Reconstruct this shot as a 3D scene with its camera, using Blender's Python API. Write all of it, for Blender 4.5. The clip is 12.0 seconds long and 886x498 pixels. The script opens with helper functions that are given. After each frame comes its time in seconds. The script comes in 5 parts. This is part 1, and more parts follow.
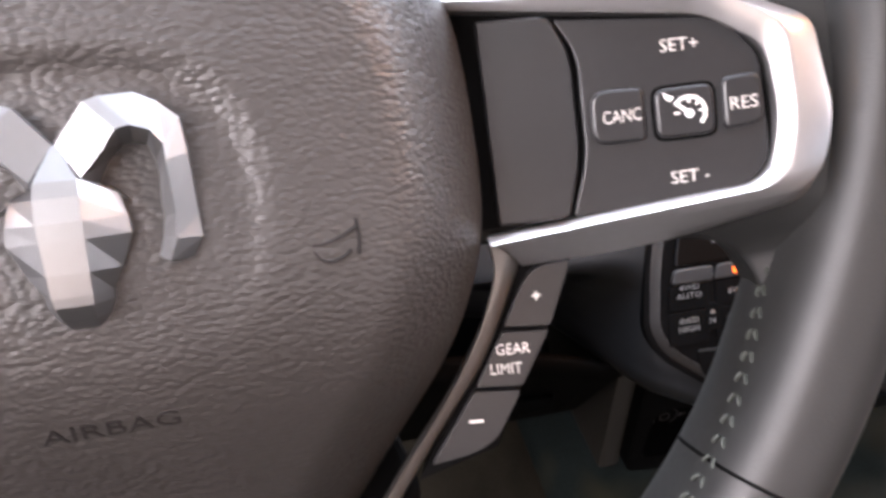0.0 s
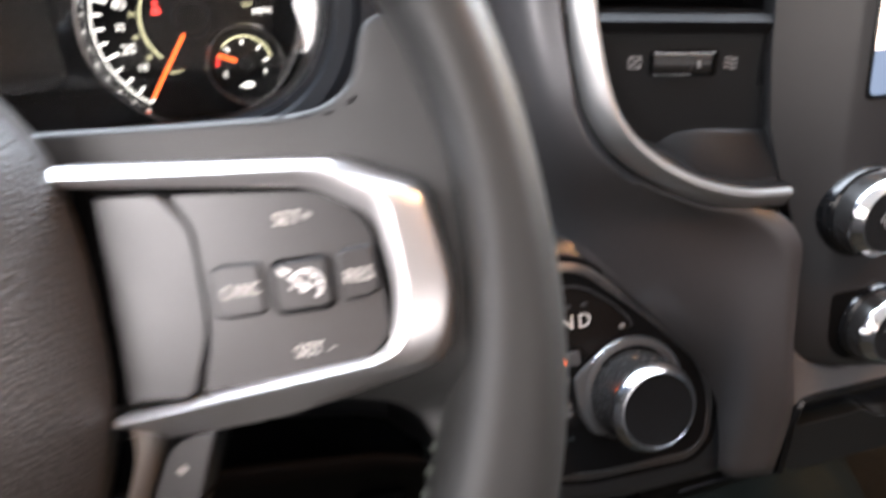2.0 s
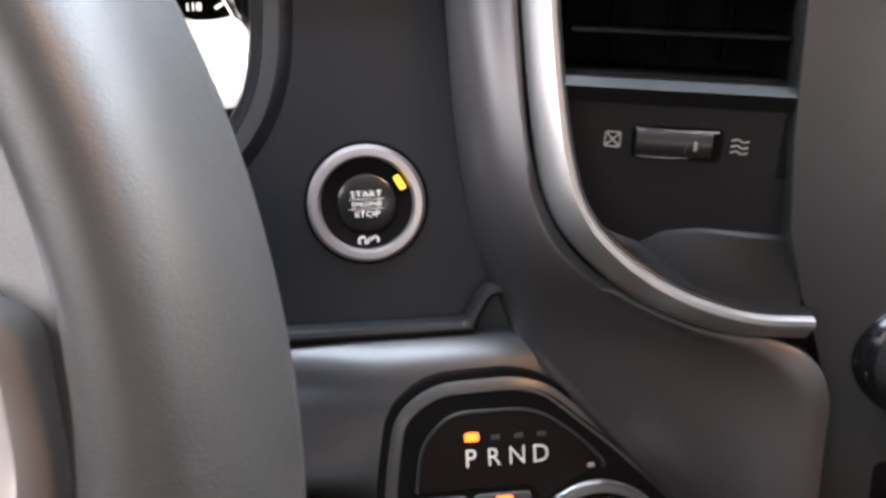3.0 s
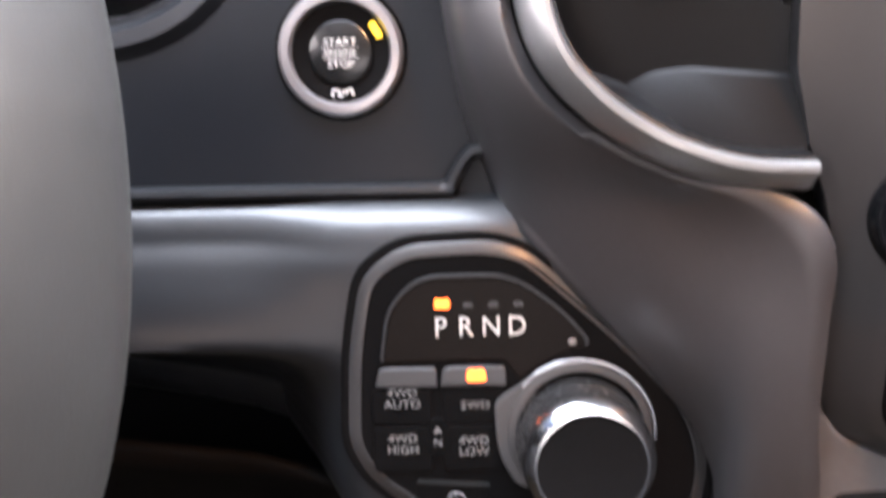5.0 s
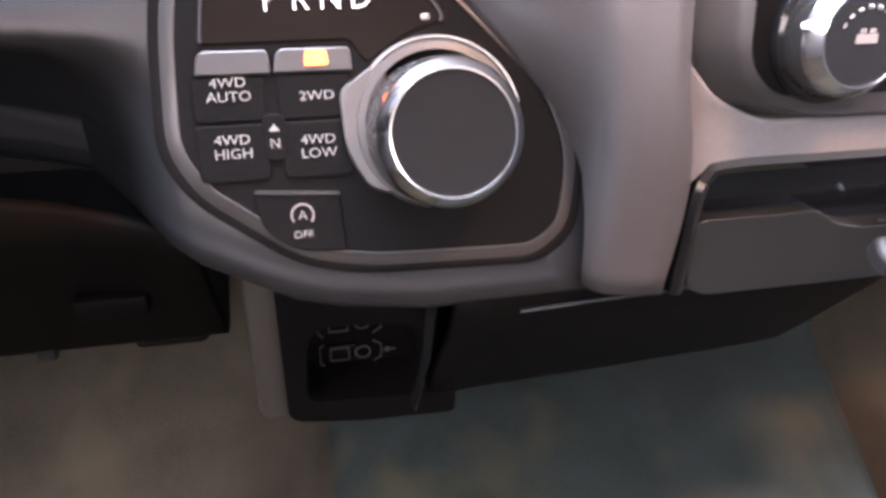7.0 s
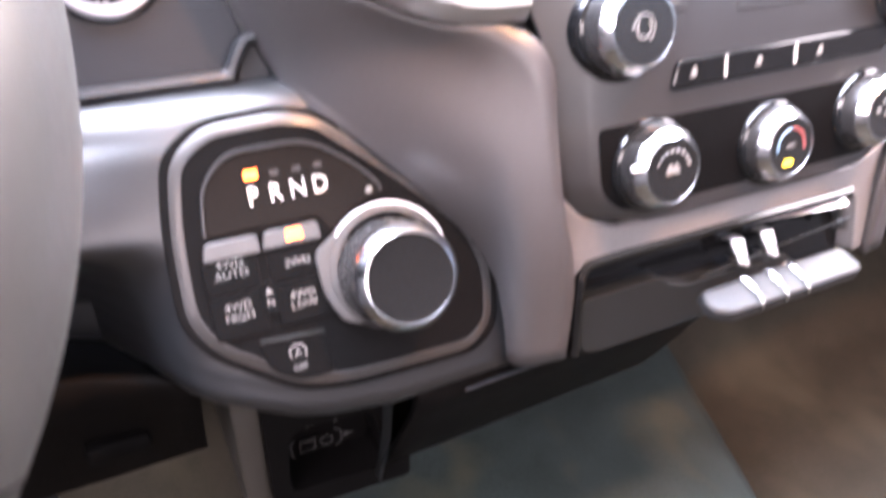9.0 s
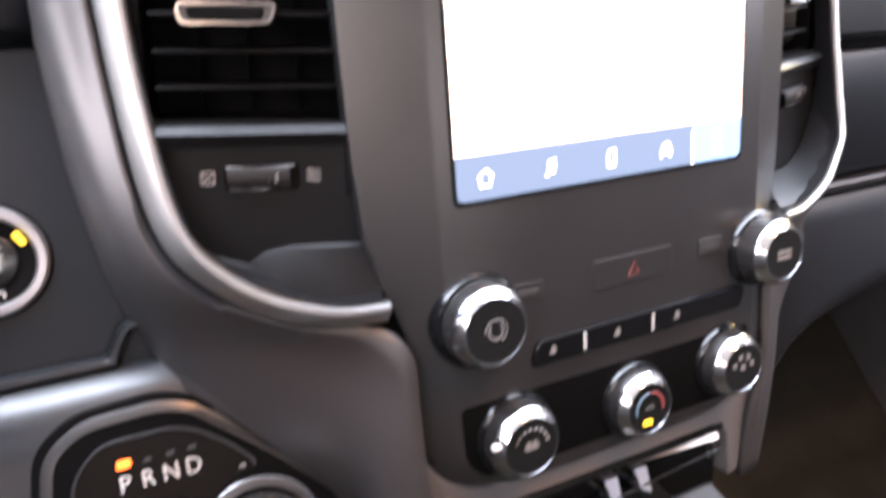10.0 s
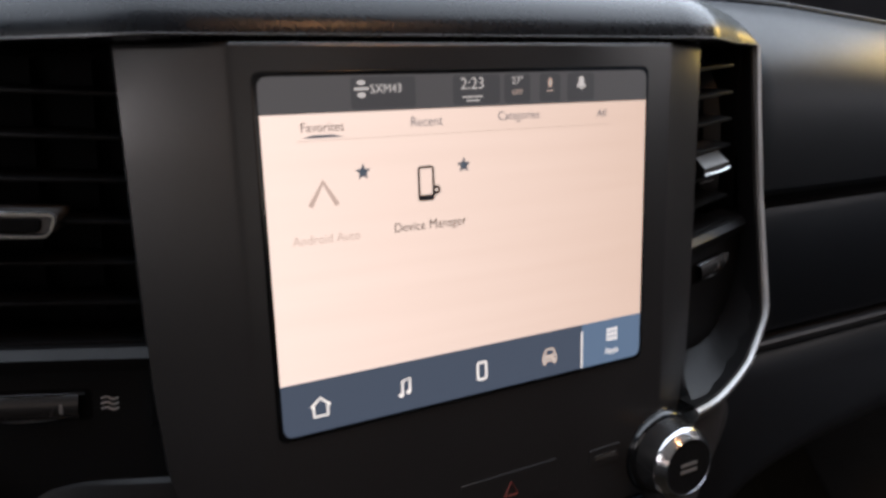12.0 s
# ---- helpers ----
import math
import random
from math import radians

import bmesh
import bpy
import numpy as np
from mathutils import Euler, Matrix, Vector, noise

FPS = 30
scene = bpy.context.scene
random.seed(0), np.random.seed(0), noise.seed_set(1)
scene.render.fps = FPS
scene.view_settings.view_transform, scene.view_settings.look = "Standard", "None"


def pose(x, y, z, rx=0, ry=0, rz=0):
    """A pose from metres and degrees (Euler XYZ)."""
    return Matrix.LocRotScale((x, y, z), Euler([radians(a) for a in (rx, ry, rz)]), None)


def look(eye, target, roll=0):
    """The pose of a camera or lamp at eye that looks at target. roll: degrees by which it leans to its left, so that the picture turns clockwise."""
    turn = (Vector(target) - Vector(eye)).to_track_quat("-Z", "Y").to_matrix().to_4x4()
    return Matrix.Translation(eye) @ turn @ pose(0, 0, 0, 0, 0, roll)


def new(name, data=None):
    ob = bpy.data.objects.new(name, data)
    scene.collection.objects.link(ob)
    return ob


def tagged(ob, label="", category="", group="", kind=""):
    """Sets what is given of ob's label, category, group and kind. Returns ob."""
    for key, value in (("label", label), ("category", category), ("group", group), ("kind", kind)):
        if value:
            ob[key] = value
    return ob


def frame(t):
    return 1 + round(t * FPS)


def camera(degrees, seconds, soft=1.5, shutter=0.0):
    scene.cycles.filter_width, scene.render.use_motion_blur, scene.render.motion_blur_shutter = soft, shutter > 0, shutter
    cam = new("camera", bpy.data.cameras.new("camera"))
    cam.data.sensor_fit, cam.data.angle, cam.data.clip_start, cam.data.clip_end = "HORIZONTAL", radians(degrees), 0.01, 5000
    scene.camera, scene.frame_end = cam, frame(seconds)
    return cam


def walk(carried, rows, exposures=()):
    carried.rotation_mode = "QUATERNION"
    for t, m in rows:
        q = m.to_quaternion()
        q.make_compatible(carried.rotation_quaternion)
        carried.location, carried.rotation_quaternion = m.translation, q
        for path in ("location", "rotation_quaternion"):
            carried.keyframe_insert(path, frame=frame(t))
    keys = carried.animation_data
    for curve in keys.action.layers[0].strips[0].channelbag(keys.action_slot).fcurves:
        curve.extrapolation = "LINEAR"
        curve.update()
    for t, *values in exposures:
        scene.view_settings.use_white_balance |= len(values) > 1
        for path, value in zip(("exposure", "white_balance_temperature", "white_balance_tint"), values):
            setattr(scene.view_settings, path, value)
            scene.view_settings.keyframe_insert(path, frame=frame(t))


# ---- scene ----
cam = camera(61.27, 12.0, soft=3.2, shutter=0.5)
PATH = [
    (0, (0.0145, 0.0505, 0.8590), (0.2088, 0.8217, 0.2528), 0.81),
    (0.5, (0.0261, 0.0451, 0.8584), (0.2314, 0.8075, 0.2448), 0.91),
    (1, (0.0353, 0.0458, 0.8652), (0.2517, 0.8087, 0.2560), 0.94),
    (1.5, (0.0418, 0.0433, 0.8707), (0.2748, 0.8023, 0.2628), 1.12),
    (2, (0.0984, 0.0512, 0.8817), (0.3302, 0.8438, 0.3177), -0.01),
    (2.5, (0.1576, 0.0860, 0.8704), (0.3305, 0.9245, 0.3538), -0.31),
    (4.5, (0.2122, 0.1109, 0.8408), (0.1845, 0.9729, 0.3345), -1.28),
    (5, (0.2255, 0.0921, 0.8110), (0.2129, 0.9385, 0.2787), -1.93),
    (5.5, (0.2252, 0.0815, 0.7803), (0.2865, 0.8971, 0.2049), -0.41),
    (6, (0.2253, 0.0735, 0.7510), (0.3208, 0.8841, 0.1733), -0.66),
    (6.5, (0.2299, 0.0718, 0.7220), (0.3593, 0.8729, 0.1376), 0.27),
    (8.5, (0.1810, 0.0584, 0.7055), (0.5205, 0.8216, 0.1557), 3.36),
    (9, (0.1730, 0.0361, 0.7848), (0.5418, 0.7958, 0.2492), 0.50),
    (9.5, (0.1916, 0.0330, 0.8280), (0.5969, 0.8067, 0.3411), 1.35),
    (10, (0.2248, 0.0416, 0.8796), (0.6446, 0.8256, 0.4223), 2.43),
    (10.5, (0.2599, 0.0618, 0.9181), (0.6905, 0.8577, 0.4926), 2.93),
    (11, (0.2894, 0.0783, 0.9307), (0.7280, 0.8764, 0.5176), 3.86),
    (11.5, (0.3030, 0.0808, 0.9318), (0.7517, 0.8769, 0.5259), 4.56),
    (12, (0.3063, 0.0844, 0.9272), (0.7563, 0.8802, 0.5219), 5.07),
]
EXPOSURES = [(0, 0.98, 6450, 19), (1.5, 0.98, 6450, 12), (2.5, 0.68, 6450, 14), (4.5, 1.06, 6450, 15), (5.0, 1.48, 6450, 18), (5.5, 1.52, 6450, 21), (6, 1.80, 6420, 23), (6.5, 2.34, 6400, 24), (8.5, 3.00, 6350, 25),
             (9, 2.95, 6350, 26), (9.5, 2.26, 6350, 22), (10, 1.28, 6400, 19), (10.5, -0.14, 6450, 16), (11, -1.55, 6450, 14), (12, -1.52, 6450, 14)]
walk(cam, [(t, look(eye, target, roll)) for t, eye, target, roll in PATH], EXPOSURES)

# ---- light ----
world = bpy.data.worlds.new("world")
scene.world = world
world.use_nodes = True
sky = world.node_tree.nodes.new("ShaderNodeTexSky")
sky.sky_type, sky.sun_disc = "NISHITA", False
sky.sun_elevation, sky.sun_rotation = radians(35), radians(200)
world.node_tree.nodes["Background"].inputs[1].default_value = 0.12
world.node_tree.links.new(sky.outputs[0], world.node_tree.nodes["Background"].inputs[0])
sun = new("sun", bpy.data.lights.new("sun", "SUN"))
sun.data.energy, sun.data.angle, sun.data.color = 1.0, radians(12), (1.0, 0.95, 0.88)
sun.matrix_world = look((0, 0, 0), (0.4, 0.9, -0.7))


def window_light(name, eye, target, w, h, watts, colour):
    """Daylight that falls in through one window opening."""
    lamp = new(name, bpy.data.lights.new(name, "AREA"))
    lamp.data.shape, lamp.data.size, lamp.data.size_y = "RECTANGLE", w, h
    lamp.data.energy, lamp.data.color = watts, colour
    lamp.matrix_world = look(eye, target)
    return lamp


DAY, COOL_DAY, WARM_DAY = (1.0, 0.95, 0.935), (0.80, 0.90, 1.0), (1.0, 0.70, 0.50)
window_light("daylight_rear_driver_window", (-0.50, -0.86, 1.12), (0.3, -0.5, 1.00), 0.60, 0.30, 1.4, WARM_DAY)
window_light("daylight_driver_window", (-0.50, 0.00, 1.09), (0.4, 0.24, 0.86), 0.68, 0.31, 10.5, DAY)
window_light("daylight_rear_window", (0.45, -1.30, 1.10), (0.40, 0.2, 1.00), 0.94, 0.30, 2.0, (1.0, 0.84, 0.72))
window_light("daylight_windscreen", (0.50, 0.40, 1.17), (0.48, 0.05, 0.80), 1.40, 0.46, 34.0, COOL_DAY)
window_light("daylight_passenger_window", (1.40, 0.02, 1.14), (0.6, 0.10, 1.00), 0.66, 0.32, 3.4, DAY)
window_light("overhead_lamp_light", (0.60, -0.04, 1.365), (0.50, 0.06, 0.6), 0.06, 0.05, 3.0, (1.0, 0.50, 0.21))
window_light("low_evening_light_windscreen", (1.30, 0.50, 1.02), (0.70, 0.40, 0.88), 0.12, 0.10, 2.2, (1.0, 0.70, 0.20))


# ---- materials ----
def surf(name, colour, rough=0.5, metal=0.0, grain=0.0, scale=900.0, stretch=(1, 1, 1), cells=False, var=0.2, spec=0.5, coat=0.0, detail=0.12):
    """A worn surface: colour and gloss that vary at two scales, and a fine relief."""
    m = bpy.data.materials.new(name)
    m.use_nodes = True
    n, l = m.node_tree.nodes, m.node_tree.links
    b = n["Principled BSDF"]
    b.inputs["Metallic"].default_value = metal
    b.inputs["Specular IOR Level"].default_value = spec
    b.inputs["Coat Weight"].default_value = coat
    tc = n.new("ShaderNodeTexCoord")
    big, fine = n.new("ShaderNodeTexNoise"), n.new("ShaderNodeTexNoise")
    big.inputs["Scale"].default_value, big.inputs["Detail"].default_value = 22.0, 4.0
    fine.inputs["Scale"].default_value, fine.inputs["Detail"].default_value = 420.0, 3.0
    add = n.new("ShaderNodeMath")
    add.operation = "MULTIPLY_ADD"
    add.inputs[1].default_value = 0.5
    half = n.new("ShaderNodeMath")
    half.operation = "MULTIPLY"
    half.inputs[1].default_value = 0.5
    for tex in (big, fine):
        l.new(tc.outputs["Object"], tex.inputs["Vector"])
    l.new(fine.outputs["Fac"], half.inputs[0])
    l.new(big.outputs["Fac"], add.inputs[0])
    l.new(half.outputs[0], add.inputs[2])
    ramp = n.new("ShaderNodeMapRange")
    ramp.inputs["From Min"].default_value, ramp.inputs["From Max"].default_value = 0.3, 0.7
    ramp.inputs["To Min"].default_value, ramp.inputs["To Max"].default_value = 1 - var, 1 + var
    l.new(add.outputs[0], ramp.inputs["Value"])
    mul = n.new("ShaderNodeVectorMath")
    mul.operation = "SCALE"
    mul.inputs[0].default_value = colour
    l.new(ramp.outputs[0], mul.inputs["Scale"])
    l.new(mul.outputs[0], b.inputs["Base Color"])
    rr = n.new("ShaderNodeMapRange")
    rr.inputs["From Min"].default_value, rr.inputs["From Max"].default_value = 0.3, 0.7
    rr.inputs["To Min"].default_value, rr.inputs["To Max"].default_value = max(rough - detail * rough, 0.02), min(rough + detail * rough, 1)
    l.new(add.outputs[0], rr.inputs["Value"])
    l.new(rr.outputs[0], b.inputs["Roughness"])
    if grain:
        mp = n.new("ShaderNodeMapping")
        mp.inputs["Scale"].default_value = stretch
        l.new(tc.outputs["Object"], mp.inputs["Vector"])
        bump = n.new("ShaderNodeBump")
        bump.inputs["Strength"].default_value, bump.inputs["Distance"].default_value = grain, 0.0006
        if cells:
            warp = n.new("ShaderNodeTexNoise")
            warp.inputs["Scale"].default_value = scale * 0.5
            mixv = n.new("ShaderNodeVectorMath")
            mixv.operation = "MULTIPLY_ADD"
            mixv.inputs[1].default_value = (0.0009, 0.0009, 0.0009)
            l.new(mp.outputs[0], warp.inputs["Vector"])
            l.new(warp.outputs["Color"], mixv.inputs[0])
            l.new(mp.outputs[0], mixv.inputs[2])
            vor = n.new("ShaderNodeTexVoronoi")
            vor.feature = "SMOOTH_F1"
            vor.inputs["Scale"].default_value, vor.inputs["Smoothness"].default_value = scale, 0.35
            l.new(mixv.outputs[0], vor.inputs["Vector"])
            bump.invert = True
            l.new(vor.outputs["Distance"], bump.inputs["Height"])
        else:
            nz = n.new("ShaderNodeTexNoise")
            nz.inputs["Scale"].default_value, nz.inputs["Detail"].default_value = scale, 2.0
            l.new(mp.outputs[0], nz.inputs["Vector"])
            l.new(nz.outputs["Fac"], bump.inputs["Height"])
        l.new(bump.outputs[0], b.inputs["Normal"])
    return m


def glow(name, colour, strength):
    """A surface that gives off light of its own."""
    m = bpy.data.materials.new(name)
    m.use_nodes = True
    b = m.node_tree.nodes["Principled BSDF"]
    b.inputs["Base Color"].default_value = (0.02, 0.02, 0.02, 1)
    b.inputs["Emission Color"].default_value = (*colour, 1)
    b.inputs["Emission Strength"].default_value = strength
    b.inputs["Roughness"].default_value = 0.35
    return m


def clear(name, rough=0.02):
    m = bpy.data.materials.new(name)
    m.use_nodes = True
    n, l = m.node_tree.nodes, m.node_tree.links
    n.remove(n["Principled BSDF"])
    mix, fres, tr, gl = (n.new("ShaderNode" + k) for k in ("MixShader", "Fresnel", "BsdfTransparent", "BsdfGlossy"))
    gl.inputs["Roughness"].default_value = rough
    l.new(fres.outputs[0], mix.inputs[0])
    l.new(tr.outputs[0], mix.inputs[1])
    l.new(gl.outputs[0], mix.inputs[2])
    l.new(mix.outputs[0], n["Material Output"].inputs[0])
    return m


PAD_LEATHER = surf("grained_pad", (0.0322, 0.0288, 0.0270), 0.46, grain=0.54, scale=740, stretch=(0.72, 1.25, 1), cells=True, var=0.12)
RIM_LEATHER = surf("rim_leather", (0.0195, 0.0196, 0.0190), 0.49, grain=0.14, scale=1500, var=0.12, spec=0.5)
DASH = surf("dash_plastic", (0.0040, 0.0054, 0.0077), 0.40, grain=0.20, scale=1500, var=0.15, spec=0.30)
DASH_PAD = surf("soft_dash_pad", (0.0038, 0.0046, 0.0060), 0.28, grain=0.03, scale=1500, var=0.15, spec=0.17)
DASH_SOFT = surf("passenger_soft_pad", (0.0075, 0.0090, 0.0110), 0.42, grain=0.06, scale=1500, var=0.15, spec=0.22)
KNEE = surf("knee_plastic", (0.0058, 0.0068, 0.0082), 0.36, grain=0.10, scale=1300, var=0.14, spec=0.62)
PILLAR = surf("console_plastic", (0.034, 0.0320, 0.0328), 0.40, grain=0.10, scale=1600, var=0.12, spec=0.58)
BEZEL = surf("bezel_plastic", (0.0145, 0.0141, 0.0144), 0.32, grain=0.06, scale=1600, var=0.12, spec=0.6)
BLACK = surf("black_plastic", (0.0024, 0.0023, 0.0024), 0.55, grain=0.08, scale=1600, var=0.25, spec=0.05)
GLOSS = surf("gloss_black", (0.0035, 0.0036, 0.0039), 0.12, var=0.1, spec=0.4)
SWITCH = surf("switch_rubber", (0.0145, 0.0145, 0.0155), 0.33, grain=0.05, scale=1800, var=0.14, spec=0.5)
VENT_FACE = surf("vent_face", (0.0042, 0.0043, 0.0047), 0.38, grain=0.08, scale=1600, var=0.12, spec=0.17)
LEG_SATIN = surf("leg_satin", (0.20, 0.18, 0.165), 0.38, metal=0.7, var=0.05, detail=0.05)
SATIN = surf("satin_silver", (0.60, 0.585, 0.585), 0.30, metal=0.85, var=0.04, detail=0.05)
RING_SATIN = surf("ring_satin", (0.36, 0.345, 0.35), 0.34, metal=0.8, var=0.05, detail=0.05)
ARC_SILVER = surf("arc_silver", (0.30, 0.295, 0.29), 0.36, metal=0.8, var=0.05, detail=0.05)
FRAME_GREY = surf("frame_grey", (0.10, 0.097, 0.098), 0.36, grain=0.08, scale=1600, var=0.12, spec=0.55)
CHROME = surf("chrome", (0.54, 0.54, 0.55), 0.18, metal=1.0, var=0.04)
DARK_SATIN = surf("dark_satin", (0.05, 0.049, 0.049), 0.40, metal=0.4, var=0.08)
CAP = surf("dial_cap", (0.0045, 0.0045, 0.0047), 0.42, grain=0.05, scale=1800, var=0.2, spec=0.07)
PRESSED_SHADE = surf("pressed_shade", (0.012, 0.0108, 0.0102), 0.6, var=0.1, spec=0.2)
BEZEL_LINE = surf("bezel_line", (0.034, 0.0335, 0.0335), 0.32, metal=0.2, var=0.08)
LAMP_STRIP = surf("lamp_strip", (0.024, 0.024, 0.0247), 0.30, var=0.1)
FAINT = surf("faint_print", (0.036, 0.036, 0.035), 0.6, var=0.2)
EMBLEM = surf("emblem_chrome", (0.27, 0.27, 0.275), 0.38, metal=0.95, var=0.04)
DARK_CHROME = surf("dark_knob_side", (0.020, 0.0195, 0.0195), 0.26, metal=0.35, var=0.1, spec=0.4)
KNOB_FACE = surf("knob_face", (0.007, 0.007, 0.0072), 0.24, var=0.15, spec=0.5)
PASSENGER_GREY = surf("passenger_plastic", (0.0095, 0.0108, 0.0130), 0.38, grain=0.12, scale=1500, var=0.12, spec=0.34)
PRINT = surf("white_print", (0.74, 0.73, 0.71), 0.5, var=0.04)
DIM_PRINT = surf("grey_print", (0.145, 0.14, 0.135), 0.5, var=0.05)
SOFT_PRINT = surf("soft_print", (0.55, 0.53, 0.50), 0.5, var=0.05)
THREAD = surf("grey_thread", (0.045, 0.052, 0.044), 0.7, var=0.2)
DIMPLE_SHADE = surf("dimple_shade", (0.006, 0.006, 0.007), 0.7, var=0.2)
def stained(m, colour, scale, low, high, seed):
    """Patches of sunlight put into the colour of a finished material, by noise."""
    n, l = m.node_tree.nodes, m.node_tree.links
    b = n["Principled BSDF"]
    was = b.inputs["Base Color"].links[0].from_socket
    tc, mp, nz, mr, mx = (n.new("ShaderNode" + k) for k in ("TexCoord", "Mapping", "TexNoise", "MapRange", "Mix"))
    mp.inputs["Location"].default_value = (seed, seed * 0.7, 0)
    mp.inputs["Scale"].default_value = (1.0, 0.75, 0.8)
    nz.inputs["Scale"].default_value, nz.inputs["Detail"].default_value = scale, 2.0
    mr.inputs["From Min"].default_value, mr.inputs["From Max"].default_value = low, high
    mx.data_type = "RGBA"
    mx.inputs[7].default_value = (*colour, 1)
    l.new(tc.outputs["Object"], mp.inputs["Vector"])
    l.new(mp.outputs[0], nz.inputs["Vector"])
    l.new(nz.outputs["Fac"], mr.inputs["Value"])
    l.new(mr.outputs[0], mx.inputs[0])
    l.new(was, mx.inputs[6])
    l.new(mx.outputs[2], b.inputs["Base Color"])
    return m


CARPET = surf("teal_grey_carpet", (0.019, 0.0255, 0.0245), 0.95, grain=0.9, scale=900, var=0.35, spec=0.1)
BROWN_CARPET = surf("brown_carpet", (0.027, 0.024, 0.0185), 0.95, grain=0.9, scale=900, var=0.35, spec=0.1)
# tan sun patches on both carpets, coloured in rather than lit
stained(CARPET, (0.042, 0.042, 0.028), 11.0, 0.56, 0.74, 3.1)
stained(BROWN_CARPET, (0.040, 0.036, 0.026), 10.0, 0.54, 0.74, 1.7)
# brown taken near black: holds the shade of seat and steering column
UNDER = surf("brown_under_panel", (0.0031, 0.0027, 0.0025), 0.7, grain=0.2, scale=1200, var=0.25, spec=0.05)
GREY_FLAP = surf("grey_flap", (0.0078, 0.0090, 0.0094), 0.34, var=0.12, spec=0.3)
LINING = surf("headliner_cloth", (0.46, 0.445, 0.43), 0.9, grain=0.5, scale=800, var=0.1)
TRIM_CLOTH = surf("door_trim", (0.06, 0.06, 0.062), 0.7, grain=0.3, scale=900, var=0.2)
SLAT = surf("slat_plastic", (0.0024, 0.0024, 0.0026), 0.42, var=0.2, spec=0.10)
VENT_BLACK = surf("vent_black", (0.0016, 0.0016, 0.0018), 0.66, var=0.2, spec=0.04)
DISPLAY_BLACK = surf("display_black", (0.0048, 0.0036, 0.0030), 0.32, var=0.2, spec=0.06)
LED_ORANGE = glow("orange_lamp", (1.0, 0.13, 0.008), 3.6)
LED_YELLOW = glow("yellow_lamp", (1.0, 0.62, 0.02), 1.6)
LED_RED = glow("red_lamp", (1.0, 0.05, 0.04), 1.8)
DIAL_WHITE = glow("dial_white", (1.0, 0.96, 0.88), 2.2)
DIAL_CREAM = glow("dial_cream", (0.9, 0.85, 0.5), 1.5)
NEEDLE = glow("needle_orange", (1.0, 0.13, 0.02), 2.2)
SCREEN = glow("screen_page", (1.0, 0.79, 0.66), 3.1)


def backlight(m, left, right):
    """Viewing-angle fall-off put into the page's glow: pale on one side, tan on the other, with faint bands."""
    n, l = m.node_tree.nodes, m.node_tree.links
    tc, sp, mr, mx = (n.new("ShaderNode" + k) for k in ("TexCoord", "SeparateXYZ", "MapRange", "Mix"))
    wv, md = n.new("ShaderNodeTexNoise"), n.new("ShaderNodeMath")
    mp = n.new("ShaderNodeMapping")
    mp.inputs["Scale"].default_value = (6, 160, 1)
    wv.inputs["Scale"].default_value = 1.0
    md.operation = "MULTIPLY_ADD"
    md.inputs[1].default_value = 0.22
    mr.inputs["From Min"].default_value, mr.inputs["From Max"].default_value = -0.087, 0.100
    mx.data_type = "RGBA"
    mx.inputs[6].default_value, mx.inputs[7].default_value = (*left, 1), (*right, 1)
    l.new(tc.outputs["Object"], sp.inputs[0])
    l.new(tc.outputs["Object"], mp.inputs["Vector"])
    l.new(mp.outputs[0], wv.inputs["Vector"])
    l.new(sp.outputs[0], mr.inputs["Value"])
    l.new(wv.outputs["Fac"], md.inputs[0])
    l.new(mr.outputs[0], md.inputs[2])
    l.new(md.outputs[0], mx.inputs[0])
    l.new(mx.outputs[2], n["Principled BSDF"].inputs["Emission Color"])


# the page dims to the right by emission colour, not by view angle
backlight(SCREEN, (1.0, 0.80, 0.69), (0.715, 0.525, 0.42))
SCREEN_BAR = glow("screen_bar", (0.15, 0.20, 0.29), 1.15)
SCREEN_TOP = glow("screen_top_bar", (0.19, 0.185, 0.19), 1.05)
SCREEN_TAB = glow("screen_tab", (0.22, 0.34, 0.52), 1.5)
SCREEN_WHITE = glow("screen_white", (1.0, 0.92, 0.84), 3.6)
SCREEN_CAR = glow("screen_car_sign", (1.0, 0.80, 0.66), 2.2)
STATUS_WHITE = glow("status_white", (1.0, 0.93, 0.88), 1.7)
STATUS_DARK = glow("status_box", (0.14, 0.14, 0.15), 0.95)
INK = surf("screen_ink", (0.015, 0.015, 0.018), 0.4, var=0.05)
PALE_INK = glow("screen_pale_ink", (0.78, 0.58, 0.48), 2.1)
STAR_INK = glow("screen_star_ink", (0.10, 0.13, 0.17), 1.9)
GLASS = clear("lens_glass")


# ---- mesh helpers: all sizes in millimetres ----
def axes(origin, x, v):
    """A frame: x to the right, v up in the face, n out of the face."""
    x = Vector(x).normalized()
    v = (Vector(v) - x * Vector(v).dot(x)).normalized()
    n = x.cross(v)
    m = Matrix.Identity(4)
    for i, a in enumerate((x, v, n)):
        for k in range(3):
            m[k][i] = a[k]
    m.translation = origin
    return m


def thing(name, m, label, category, group="", kind=""):
    ob = new(name)
    ob.empty_display_size = 0.01
    ob.matrix_world = m
    return tagged(ob, label, category, group, kind)


